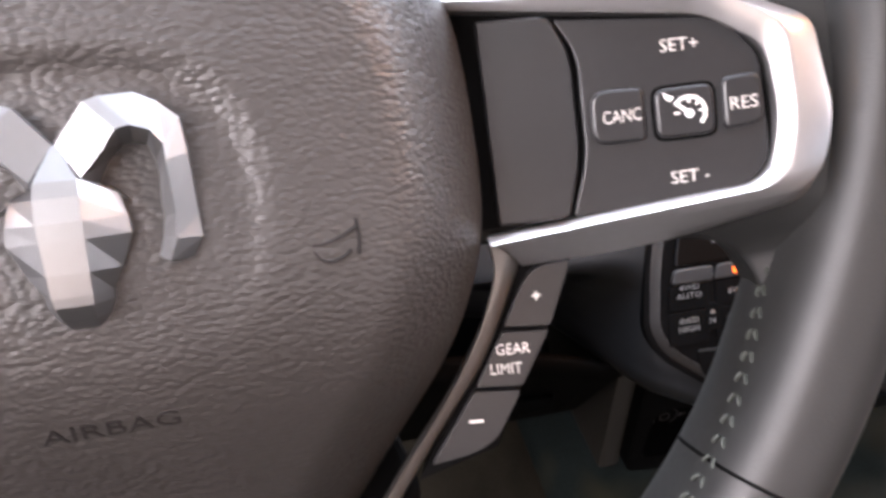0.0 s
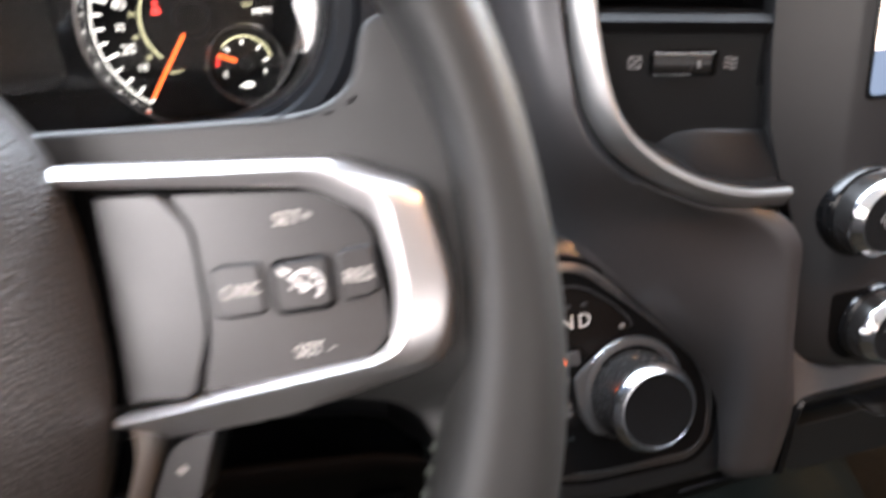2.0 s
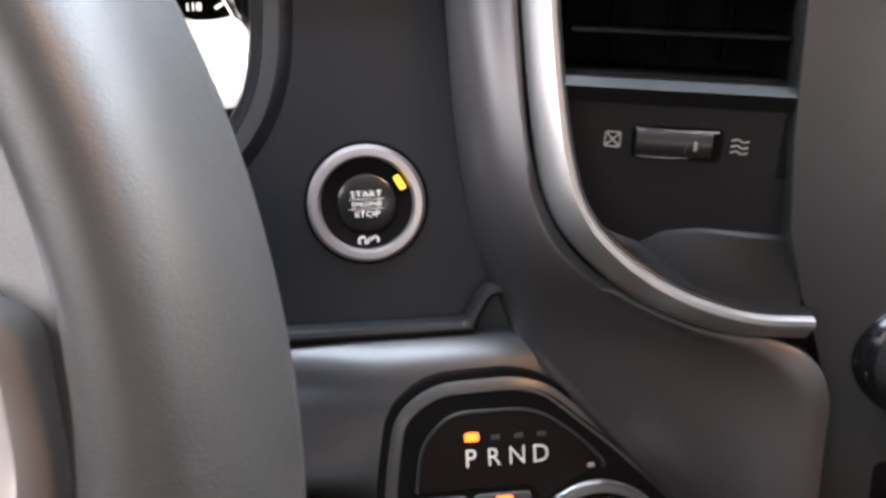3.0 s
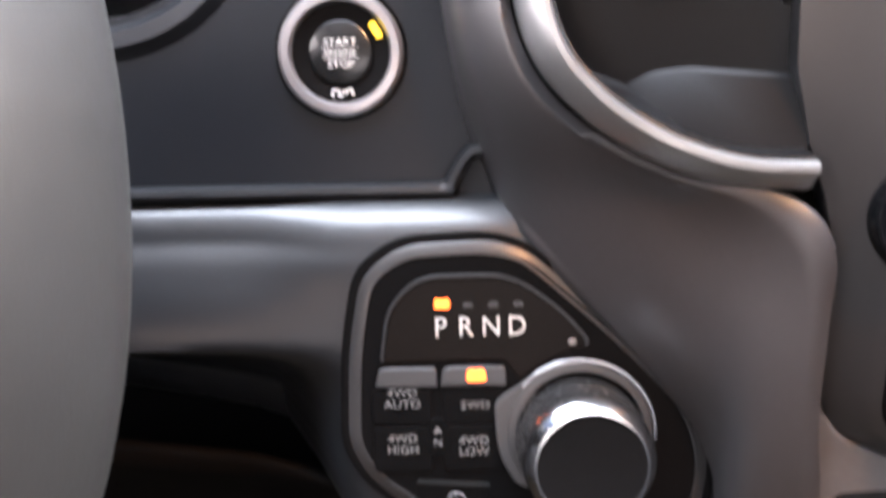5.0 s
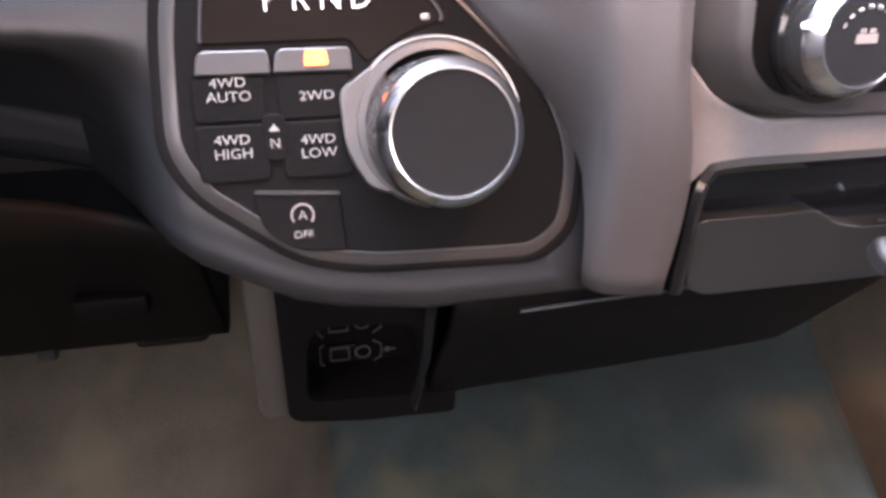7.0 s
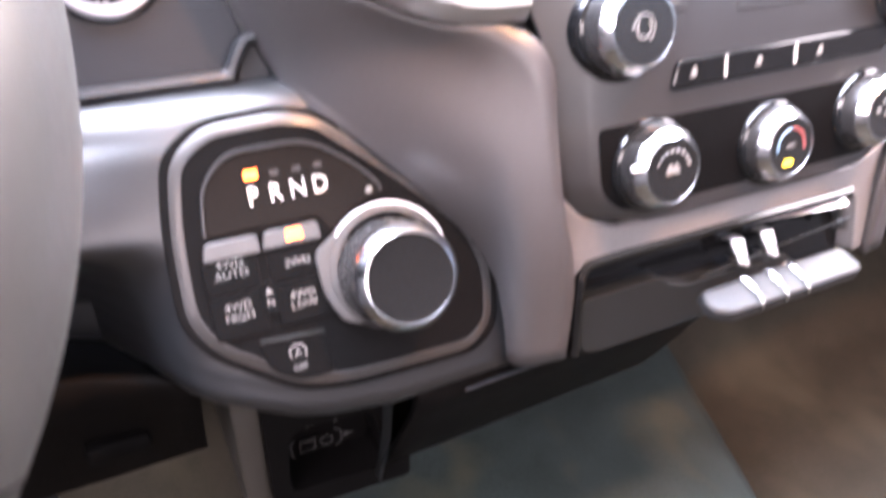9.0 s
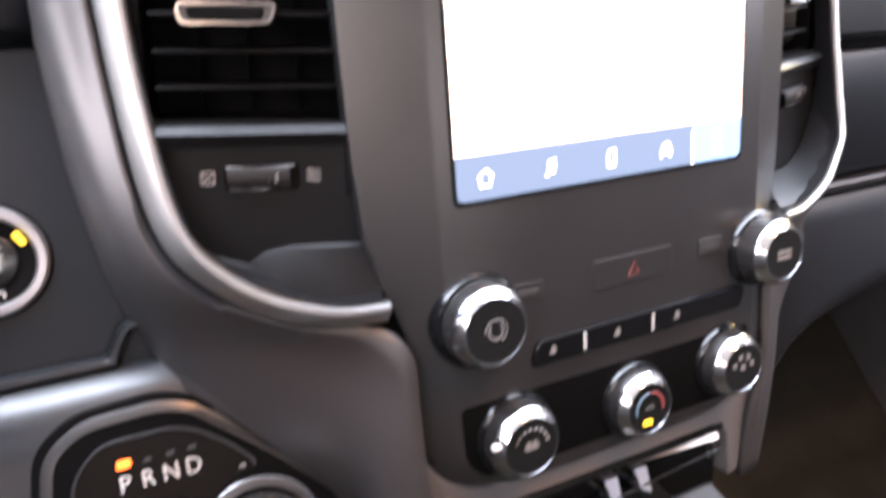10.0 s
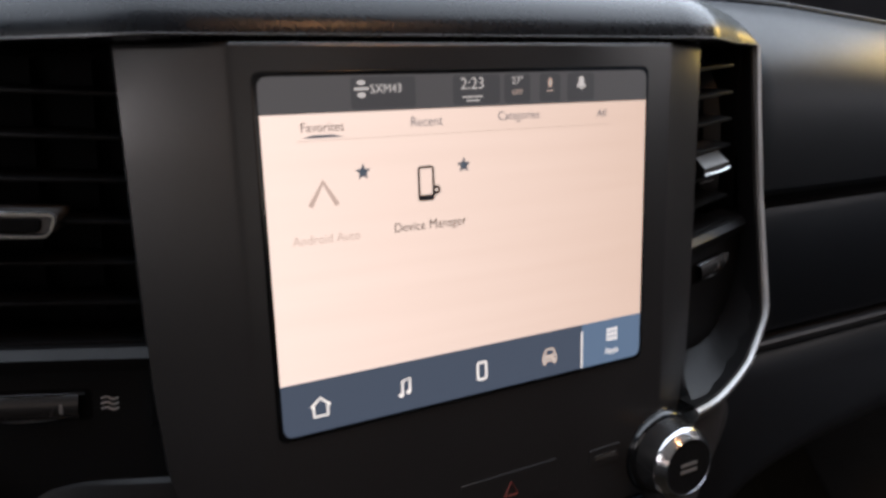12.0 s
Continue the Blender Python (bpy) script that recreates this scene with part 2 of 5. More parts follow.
def part(name, bm, material, parent, label="", m=None):
    """Links a bmesh in millimetres as one mesh under a thing or a part."""
    bmesh.ops.recalc_face_normals(bm, faces=bm.faces)
    for e in bm.edges:
        e.smooth = not (len(e.link_faces) == 2 and e.calc_face_angle(0) > 0.62)
    for f in bm.faces:
        f.smooth = len(f.verts) < 7
    bmesh.ops.scale(bm, vec=(0.001, 0.001, 0.001), verts=bm.verts)
    me = bpy.data.meshes.new(name)
    bm.to_mesh(me)
    bm.free()
    me.materials.append(material)
    ob = new(name, me)
    if parent:
        ob.parent = parent
    if m is not None:
        ob.matrix_local = m
    if label:
        ob["label"] = label
    return ob


def mm(x, y, z, rx=0, ry=0, rz=0):
    return pose(x / 1000, y / 1000, z / 1000, rx, ry, rz)


def rp(points, r=3.0, n=5):
    """A polygon with rounded corners; a point may carry its own radius."""
    out = []
    k = len(points)
    for i in range(k):
        p, a, c = Vector(points[i][:2]), Vector(points[i - 1][:2]), Vector(points[(i + 1) % k][:2])
        rad = points[i][2] if len(points[i]) > 2 else r
        d1, d2 = (a - p), (c - p)
        cut = min(rad, d1.length * 0.45, d2.length * 0.45)
        if cut < 0.05:
            out.append((p.x, p.y))
            continue
        s, e = p + d1.normalized() * cut, p + d2.normalized() * cut
        for j in range(n + 1):
            t = j / n
            q = s * (1 - t) ** 2 + p * 2 * t * (1 - t) + e * t * t
            out.append((q.x, q.y))
    return out


def rrect(cx, cy, w, h, r, n=5):
    return rp([(cx - w / 2, cy - h / 2), (cx + w / 2, cy - h / 2), (cx + w / 2, cy + h / 2), (cx - w / 2, cy + h / 2)], r, n)


def ell(cx, cy, a, b, n=40):
    return [(cx + a * math.cos(2 * math.pi * i / n), cy + b * math.sin(2 * math.pi * i / n)) for i in range(n)]


def curve(points, n=8, closed=False):
    """A smooth line through the points."""
    pts = [Vector(p) for p in points]
    k = len(pts)
    out = []
    for i in range(k if closed else k - 1):
        if closed:
            a, b, c, d = pts[i - 1], pts[i], pts[(i + 1) % k], pts[(i + 2) % k]
        else:
            b, c = pts[i], pts[i + 1]
            a = pts[i - 1] if i else b * 2 - c
            d = pts[i + 2] if i + 2 < k else c * 2 - b
        for j in range(n):
            t = j / n
            out.append(0.5 * ((2 * b) + (c - a) * t + (2 * a - 5 * b + 4 * c - d) * t * t + (3 * b - a - 3 * c + d) * t ** 3))
    if not closed:
        out.append(pts[-1])
    return out


def plate(outer, h0, h1, bevel=0.0, seg=2, holes=()):
    """A plate with an outline and holes, from height h0 to h1, its upper edges rounded."""
    bm = bmesh.new()
    if not holes:
        face = bm.faces.new([bm.verts.new((p[0], p[1], h0)) for p in outer])
        faces = [face]
    else:
        edges = []
        for loop in (outer, *holes):
            vs = [bm.verts.new((p[0], p[1], h0)) for p in loop]
            edges += [bm.edges.new((vs[i], vs[(i + 1) % len(vs)])) for i in range(len(vs))]
        got = bmesh.ops.triangle_fill(bm, use_beauty=True, use_dissolve=False, edges=edges)
        faces = [g for g in got["geom"] if isinstance(g, bmesh.types.BMFace)]
    got = bmesh.ops.extrude_face_region(bm, geom=faces, use_keep_orig=True)
    up = [g for g in got["geom"] if isinstance(g, bmesh.types.BMVert)]
    bmesh.ops.translate(bm, verts=up, vec=(0, 0, h1 - h0))
    bmesh.ops.recalc_face_normals(bm, faces=bm.faces)
    if bevel:
        top = set(up)
        es = [e for e in bm.edges if e.verts[0] in top and e.verts[1] in top and any(abs(f.normal.z) < 0.5 for f in e.link_faces)]
        bmesh.ops.bevel(bm, geom=es, offset=bevel, offset_type="OFFSET", segments=seg, profile=0.5, affect="EDGES", clamp_overlap=True)
    return bm


def box(u0, u1, v0, v1, h0, h1, bevel=0.0, seg=2):
    bm = bmesh.new()
    bmesh.ops.create_cube(bm, size=1.0)
    bmesh.ops.scale(bm, vec=(u1 - u0, v1 - v0, h1 - h0), verts=bm.verts)
    bmesh.ops.translate(bm, vec=((u0 + u1) / 2, (v0 + v1) / 2, (h0 + h1) / 2), verts=bm.verts)
    if bevel:
        bmesh.ops.bevel(bm, geom=bm.edges[:], offset=bevel, offset_type="OFFSET", segments=seg, profile=0.5, affect="EDGES", clamp_overlap=True)
    return bm


def lathe(profile, n=56, cu=0.0, cv=0.0):
    """Turns a profile of (radius, height) round the axis that stands on the face."""
    bm = bmesh.new()
    rows = []
    for r, h in profile:
        if r < 1e-6:
            rows.append([bm.verts.new((cu, cv, h))])
        else:
            rows.append([bm.verts.new((cu + r * math.cos(2 * math.pi * i / n), cv + r * math.sin(2 * math.pi * i / n), h)) for i in range(n)])
    for a, b in zip(rows, rows[1:]):
        for i in range(n):
            q = [a[i % len(a)], a[(i + 1) % len(a)], b[(i + 1) % len(b)], b[i % len(b)]]
            q = list(dict.fromkeys(q))
            if len(q) > 2:
                bm.faces.new(q)
    return bm


def loft(rows, close=False):
    """A skin over rows of points."""
    bm = bmesh.new()
    vs = [[bm.verts.new(p) for p in row] for row in rows]
    for a, b in zip(vs, vs[1:]):
        k = len(a)
        for i in range(k if close else k - 1):
            bm.faces.new((a[i], a[(i + 1) % k], b[(i + 1) % k], b[i]))
    return bm


def thick(ob, mm_):
    s = ob.modifiers.new("thickness", "SOLIDIFY")
    s.thickness, s.offset = mm_ / 1000, -1
    return ob


def sweep(path, profile, closed=False, normal=(0, 0, 1)):
    """A bar of one profile, (sideways, up), along a path."""
    path = [Vector(p) if len(p) == 3 else Vector((*p, 0)) for p in path]
    up = Vector(normal)
    k = len(path)
    rows = []
    for i, p in enumerate(path):
        a = path[i - 1] if (i or closed) else p
        b = path[(i + 1) % k] if (i + 1 < k or closed) else p
        t = (b - a).normalized()
        s = t.cross(up).normalized()
        rows.append([p + s * q + up * w for q, w in profile])
    bm = bmesh.new()
    vs = [[bm.verts.new(p) for p in row] for row in rows]
    pairs = list(zip(vs, vs[1:])) + ([(vs[-1], vs[0])] if closed else [])
    m = len(profile)
    for a, b in pairs:
        for i in range(m):
            bm.faces.new((a[i], a[(i + 1) % m], b[(i + 1) % m], b[i]))
    if not closed:
        bm.faces.new(vs[0])
        bm.faces.new(vs[-1][::-1])
    return bm


def rod(r, n=8, squash=1.0):
    return [(r * math.cos(2 * math.pi * i / n), r * squash * math.sin(2 * math.pi * i / n)) for i in range(n)]


def join(*bms):
    out = bmesh.new()
    for b in bms:
        me = bpy.data.meshes.new("joined")
        b.to_mesh(me)
        b.free()
        out.from_mesh(me)
        bpy.data.meshes.remove(me)
    return out


def letters(words, cap, u, v, h, parent, material, m=None, turn=0.0, wide=1.0, raised=0.12, name="lettering"):
    """Printed words: cap is the height of a capital, (u, v) the middle."""
    cu = bpy.data.curves.new(name, "FONT")
    cu.body, cu.size, cu.extrude, cu.offset = words, cap / 0.70, raised, -0.010 * cap
    cu.align_x, cu.align_y = "CENTER", "CENTER"
    cu.resolution_u = 3
    tmp = new(name, cu)
    dg = bpy.context.evaluated_depsgraph_get()
    me = bpy.data.meshes.new_from_object(tmp.evaluated_get(dg))
    bpy.data.objects.remove(tmp)
    bm = bmesh.new()
    bm.from_mesh(me)
    bpy.data.meshes.remove(me)
    ys = [w.co.y for w in bm.verts]
    mid = (min(ys) + max(ys)) / 2
    for w in bm.verts:
        w.co = Vector((w.co.x * wide, w.co.y - mid, w.co.z))
    bmesh.ops.rotate(bm, cent=(0, 0, 0), matrix=Matrix.Rotation(radians(turn), 3, "Z"), verts=bm.verts)
    bmesh.ops.translate(bm, vec=(u, v, h + raised), verts=bm.verts)
    return part(name, bm, material, parent, m=m)


def mirror_u(points, on):
    return [(-p[0], *p[1:]) for p in reversed(points)] if on else list(points)


# ---- frames of the main faces ----
WHEEL = axes((-0.024, 0.1838, 0.7742), (1, 0, 0), (0, 0.526, 0.85))
STACK = axes((0.456, 0.300, 0.750), (1, 0, 0), (0, 0.2334, 0.9724))
SHIFT = axes((0.2249, 0.2846, 0.5761), (1, 0, 0), (0, 0.4226, 0.9063))
START = axes((0.1852, 0.3730, 0.7235), (1, 0, 0), (0, 0.35, 0.937))
VENT_L = axes((0.293, 0.3316, 0.761), (0.957, -0.29, 0), (0, 0.2, 0.98))
VENT_R = axes((0.6212, 0.3400, 0.7625), (0.957, 0.29, 0), (0, 0.2, 0.98))


def at(m, u, v, h=0.0):
    """A point of a face, in world millimetres."""
    return m @ Vector((u / 1000, v / 1000, h / 1000)) * 1000


def arc_depth(u):
    """How far the curved dash face falls back beside the centre panel."""
    return -0.45 * max(abs(u) - 120.0, 0.0)


def arc_lift(u, v):
    """The arcs lean back at the top and swell forward round the lower bend."""
    return float(np.interp(v, (-25, -7, 16, 57, 104, 147), (11, 12, 7, 0, -5, -9))) * min(max((abs(u) - 122) / 52, 0), 1)


# ---- cab shell: floor, walls with window openings, roof ----
def slab(name, loops, m, h0, h1, material, label, category):
    bm = plate(loops[0], h0, h1, holes=loops[1:])
    ob = part(name, bm, material, None)
    ob.matrix_world = m
    return tagged(ob, label, category, kind="structure")


LEFT, RIGHT, BACK, FRONT, ROOF = -500.0, 1400.0, -1320.0, 950.0, 1380.0
side = lambda x: axes((x / 1000, 0, 0), (0, 1, 0), (0, 0, 1))
hole_f, hole_r = rrect(-20, 1085, 680, 310, 40), rrect(-800, 1060, 730, 360, 40)
wall_loop = [(BACK, -50), (FRONT, -50), (FRONT, 900), (560, 900), (150, ROOF), (BACK, ROOF)]
slab("wall_driver", [wall_loop, hole_f, hole_r], side(LEFT), -60, 0, TRIM_CLOTH, "dark cab side with two window openings", "wall")
slab("wall_passenger", [wall_loop, hole_f, hole_r], side(RIGHT), 0, 60, TRIM_CLOTH, "dark cab side with two window openings", "wall")
slab("wall_rear", [[(LEFT, -50), (RIGHT, -50), (RIGHT, ROOF), (LEFT, ROOF)], rrect(450, 1080, 980, 340, 40)], axes((0, BACK / 1000, 0), (1, 0, 0), (0, 0, 1)), 0, 60, TRIM_CLOTH, "dark rear cab wall with a wide window opening", "wall")
slab("wall_firewall", [[(LEFT, -50), (RIGHT, -50), (RIGHT, 880), (LEFT, 880)]], axes((0, FRONT / 1000, 0), (1, 0, 0), (0, 0, 1)), -60, 0, TRIM_CLOTH, "dark bulkhead behind the dashboard", "wall")
slab("ceiling", [[(LEFT, BACK), (RIGHT, BACK), (RIGHT, 150), (LEFT, 150)]], Matrix.Identity(4), ROOF, ROOF + 40, LINING, "pale cloth headliner of the cab", "ceiling")

lamp = thing("overhead_lamp", pose(0.60, -0.04, 1.38), "small lit reading lamp in the headliner", "ceiling lamp")
part("lamp_housing", sweep([(*p, -4) for p in rrect(0, 0, 190, 130, 20)], [(-6, -6), (-6, 4), (6, 4), (6, -6)], closed=True), TRIM_CLOTH, lamp)
rows = []
for j in range(46):
    y = 250 + j * 15.0
    row = []
    for i in range(91):
        x = -480 + i * 20.6
        hump = 1 / (1 + math.exp(-(x - 205) / 22)) * (1 / (1 + math.exp((x - 690) / 14)))
        toe = max(y - 560, 0) * 0.75
        ripple = 7 * noise.noise(Vector((x / 90, y / 90, 0))) + 3 * noise.noise(Vector((x / 28, y / 28, 4)))
        row.append((x, y, 70 + 130 * hump + toe + ripple))
    rows.append(row)
back_rows = [[(x, y2, z) for x, _, z in rows[0]] for y2 in (-1310, -600, -100, 150)]
floor = part("floor", loft(back_rows + rows), BROWN_CARPET, None)
tagged(floor, "brown cab carpet under the dashboard with sun patches in its colour", "floor", kind="structure")

# the teal mat over the tunnel
rows = []
for j in range(40):
    y = 180 + j * 12.0
    row = []
    for i in range(34):
        x0, x1 = 232.0, 640 + 0.34 * (y - 300)
        x = x0 + (x1 - x0) * i / 33
        toe = max(y - 560, 0) * 0.75
        edge = min(i, 33 - i, 3) / 3
        row.append((x, y, 206 + toe + 8 * edge + 5 * noise.noise(Vector((x / 70, y / 70, 7))) - 10 * (1 - edge)))
    rows.append(row)
tunnel = thing("tunnel_mat", Matrix.Identity(4), "teal grey carpet mat over the floor tunnel with sun patches in its colour", "floor mat")
thick(part("carpet", loft(rows), CARPET, tunnel), 6)

# ---- dashboard ----
dash = thing("dashboard", Matrix.Identity(4), "dark grey grained plastic truck dashboard with shelf and knee panel", "dashboard")

# start panel with the opening of the instrument cluster
hole = [(p[0], p[1]) for p in rp([(-378, 14, 48), (-44, 14, 62), (-36, 140, 50), (-385, 140, 50)], 50, 12)]
outer = [(-640, -58), (62, -58), (62, 175), (-640, 175)]
part("start_panel", plate(outer, -14, 0, holes=[hole]), DASH, dash, "smooth dark panel round the start button", START)
# rounded cowl round the opening
cowl = [(p[0], p[1], 0) for p in hole]
part("cluster_cowl", sweep(cowl, [(-2, -60), (-2, -10), (0, -3), (5, 2), (11, 3), (16, 0), (18, -4), (14, -12)], closed=True), DASH, dash, "rounded cowl rim round the dials", START)

# shelf lip with its raised end
lip = curve([(-640, -51, 0), (-200, -51, 0), (20, -52, 0), (37, -52, 0)], 6) + curve([(40, -50.5, 0), (47, -39.5, 0), (52, -37.6, 0), (63, -37.6, 0)], 5)
part("shelf_lip", sweep(lip, [(-2.6, -14), (-2.6, 7), (-1.6, 9), (0.6, 9.6), (2.4, 8.4), (3.2, 5), (3.2, -14)]), KNEE, dash, "thin lip of the shelf, catching light", START)
part("shelf_end", plate([(40, -60), (64, -60), (64, -39), (52, -39), (47, -42)], -14, 5, 1), DASH, dash, "", START)

# knee panel: one profile, drawn along the dash
prof = [(378, 658), (366, 669), (356, 674), (346, 674.2), (336, 670.5), (328, 663)] + [tuple(at(SHIFT, 0, v)[1:]) for v in (85, 60, 40, 20, 0, -18)] + [(274.5, 552), (272.8, 545), (275, 538.5), (284, 535), (310, 534), (372, 540)]
prof = curve([(0, *p) for p in prof], 5)
xs = [-495, -300, -120, 0, 40, 60, 75, 90, 105, 120, 135, 150, 165, 180, 190, 200, 210, 220, 235, 265, 290, 310, 330]
def table(x, xs_, ys_):
    return float(np.interp(x, xs_, ys_))


def bend(x, z):
    """The lower edge climbs towards the driver's side."""
    return max(0.0, min(1.0, (632 - z) / 72)) * table(x, (60, 120, 183, 205, 225, 262), (46, 36, 24, 14, 5, 0))


def swell(x, z):
    """Beside the selector the panel is rounder: full above, tucked in below."""
    k = table(x, (140, 152, 164, 176, 186), (1, 0.93, 0.6, 0.2, 0))
    return k * table(z, (545, 560, 570, 590, 602, 610, 616, 622, 626, 630, 636, 645, 653, 663, 670, 675), (52, 48, 43.5, 32, 23, 15.5, 9.5, 4.4, 1.8, 0, -0.6, 1.6, 5, 8, 7, 5))


rows = []
for x in xs:
    rows.append([(x, p.y + max(0, -x - 120) * 0.06 + 0.47 * bend(x, p.z) + swell(x, p.z), p.z + bend(x, p.z)) for p in prof])
thick(part("knee_panel", loft(rows), KNEE, dash, "smooth grey knee panel, glossy along the top"), 4)

# brown cover under the knee panel
tuck = lambda x: table(x, (140, 164, 186), (12, 7, 0))
rows = [[(x, 306 + tuck(x), 536 + bend(x, 540)), (x, 324 + 0.8 * tuck(x), 512 + 0.8 * bend(x, 540)), (x, 358, 472), (x, 364, 466), (x, 372, 464), (x, 470, 500)] for x in (-495, -200, 0, 60, 90, 120, 140, 150, 160, 172, 184)]
thick(part("under_cover", loft(rows), UNDER, dash, "matt brown cover under the knee panel, coloured dark for the shade there"), 5)
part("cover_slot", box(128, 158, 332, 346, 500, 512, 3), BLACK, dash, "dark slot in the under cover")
part("cover_clip", box(98, 106, 356, 364, 460, 468, 1), GREY_FLAP, dash, "small pale clip on the cover's edge")

# upper pads of the dash, driver side
rows = []
for x in (-495, -250, 0, 120, 200, 232):
    rows.append([(x, 408, 800), (x, 400, 806), (x, 392, 815), (x, 391, 830), (x, 396, 868), (x, 408, 890), (x, 440, 900), (x, 620, 905), (x, 930, 900)])
thick(part("upper_pad", loft(rows), DASH, dash, "soft dark upper dash pad"), 5)

# console side: the skin that rolls from the silver arc back to the dash
P = [(-214.5, 140), (-214.2, 100), (-213.4, 55), (-210.6, 14), (-204, -10), (-188, -28.5), (-160, -43.5), (-126, -50), (-112, -66), (-111, -92), (-110, -125), (-104.5, -165), (-107, -207)]
EDGE = [(-219, 140), (-219, 100), (-218.4, 55), (-216, 12), (-208, -13), (-191, -33.5), (-164, -49), (-146, -66), (-137, -86), (-132.5, -100), (-129, -128), (-128, -168), (-130, -207)]
Q = [(222, 425, 880), (222, 410, 850), (223, 398, 810), (226, 384, 750), (233, 369, 703), (247, 348, 672), (256, 330, 662), (284, 314, 637), (306, 303, 615), (321, 298, 590), (327, 296, 566), (327, 296, 550), (327, 296, 545)]
sink = lambda p: arc_depth(p.x) + arc_lift(p.x, p.y) - 3.5 - 4.5 * min(1, max(0, (p.y + 60) / 14)) - 8 * max(0, -p.y - 150) / 50
Pc = [at(STACK, p.x, p.y, sink(p)) for p in curve([(*p, 0) for p in P], 5)]
Ec = [at(STACK, p.x, p.y, sink(p) - 1.5) for p in curve([(*p, 0) for p in EDGE], 5)]
Qc = curve(Q, 5)
rows = []
for k, (a, e, c) in enumerate(zip(Pc, Ec, Qc)):
    w = max(0.0, 1 - abs(k / 5 - 6.0) / 2.6)
    w = 0.45 * w * w * (3 - 2 * w)
    ctrl = Vector((c.x * 0.72 + e.x * 0.28 - 3, e.y * 0.90 + c.y * 0.10, (e.z + c.z) / 2))
    ctrl = ctrl.lerp(Vector((e.x * 0.75 + c.x * 0.25, c.y + 9, e.z * 0.76 + c.z * 0.24)), w)
    w3 = min(max((k / 5 - 9.3) / 1.5, 0), 1)
    ctrl = ctrl.lerp(Vector((e.x * 0.86 + c.x * 0.14, e.y * 0.45 + c.y * 0.55, (e.z + c.z) / 2)), w3 * w3 * (3 - 2 * w3))
    w2 = max(0.0, 1 - abs(k / 5 - 7.0) / 2.4)
    e = e + Vector((0, 13 * w2, 3 * w2))
    rows.append([a * (1 - t) + e * t for t in (0, 0.3, 0.6, 0.85)] + [e * (1 - t) ** 2 + ctrl * 2 * t * (1 - t) + c * t * t for t in [k / 14 for k in range(1, 15)]])
for k in range(6):
    rows = [[r[0]] + [r[i].lerp((r[i - 1] + r[i] * 2 + r[i + 1]) / 4, 1.0 if j < 46 else max(0.25, 1 - (j - 46) / 8)) for i in range(1, len(r) - 1)] + [r[-1]] for j, r in enumerate(rows)]
for k in range(14):
    inner = [[r[0]] + [(a[i] + r[i] * 2 + b[i]) / 4 for i in range(1, len(r) - 1)] + [r[-1]] for a, r, b in zip(rows, rows[1:], rows[2:])]
    rows = [rows[0]] + inner + [rows[-1]]
thick(part("console_side", loft(rows), PILLAR, dash, "grey rounded side and leg of the centre console"), 4)
rows2 = [[Vector((912 - p.x, p.y, p.z)) for p in r] for r in rows]
thick(part("console_side", loft(rows2), PILLAR, dash), 4)

# padded hood over the centre: a broad rounded face, its ends rounded down to the arcs
def hood(u):
    return table(abs(u), (140, 150, 160, 168, 176, 183, 188, 192, 196, 199, 202, 204.5, 206), (1, 1, 0.99, 0.975, 0.95, 0.905, 0.85, 0.785, 0.69, 0.585, 0.44, 0.26, 0.04))


us = [-206, -204.5, -202, -199, -196, -192, -188, -183, -176, -168, -160] + list(range(-150, 151, 15)) + [160, 168, 176, 183, 188, 192, 196, 199, 202, 204.5, 206]
ledge = lambda u: arc_depth(u) + arc_lift(u, 147)
rows = [[at(STACK, u, 138, ledge(u) - 16) for u in us], [at(STACK, u, 140.4, ledge(u) - 4) for u in us]]
for k in range(13):
    a = radians(90 * k / 12)
    rows.append([at(STACK, u, 141.4 + 25.5 * hood(u) * math.sin(a) ** 1.1, ledge(u) - (20 + 24 * hood(u)) * (1 - math.cos(a))) for u in us])
for y, z in ((470, -1), (700, -2), (930, -10)):
    rows.append([Vector((r.x, y, r.z + z)) for r in rows[14]])
thick(part("centre_top_pad", loft(rows), DASH_PAD, dash, "soft rounded hood over the centre stack"), 3)
part("hood_piping", sweep([at(STACK, u, 141.2, ledge(u) + 0.2) for u in us], rod(0.5, 6), normal=(0, -0.97, 0.23)), BEZEL_LINE, dash, "thin line along the hood's edge")
# edge highlight of the hood's end, added as a paler rod
part("hood_highlight", sweep([rows[14][us.index(u)].lerp(rows[11][us.index(u)], 0.5) for u in us if u >= 168], rod(0.7, 6)), BEZEL_LINE, dash, "pale rod as the edge highlight of the hood's rounded end")

# passenger side: upper pad, glovebox door, bright strip, lower pad
def along(profile, xs, lift=None):
    return loft([[(x, y, z + (lift(x, k) if lift else 0)) for k, (y, z) in enumerate(profile)] for x in xs])


far_xs = [640, 700, 760, 820, 880, 960, 1080, 1240, 1395]
pad_fall = lambda x, k: -0.087 * max(0, min(x, 1150) - 730) * (1 if k < 8 else max(0, 1 - (k - 8) / 4))
thick(part("passenger_upper_pad", along([(930, 862), (640, 868), (500, 874), (474, 884), (458, 891), (447, 892), (430, 884), (414, 874), (400, 863), (391, 850), (385, 834), (381, 816), (378, 800), (376.5, 788), (380, 783), (392, 781)], far_xs, pad_fall), DASH_SOFT, dash, "soft upper pad in front of the passenger"), 5)
part("pad_crest", sweep([(x, 452, 893 + pad_fall(x, 0)) for x in far_xs], rod(2.4, 8)), DASH, dash, "dark rolled crest of the upper pad")
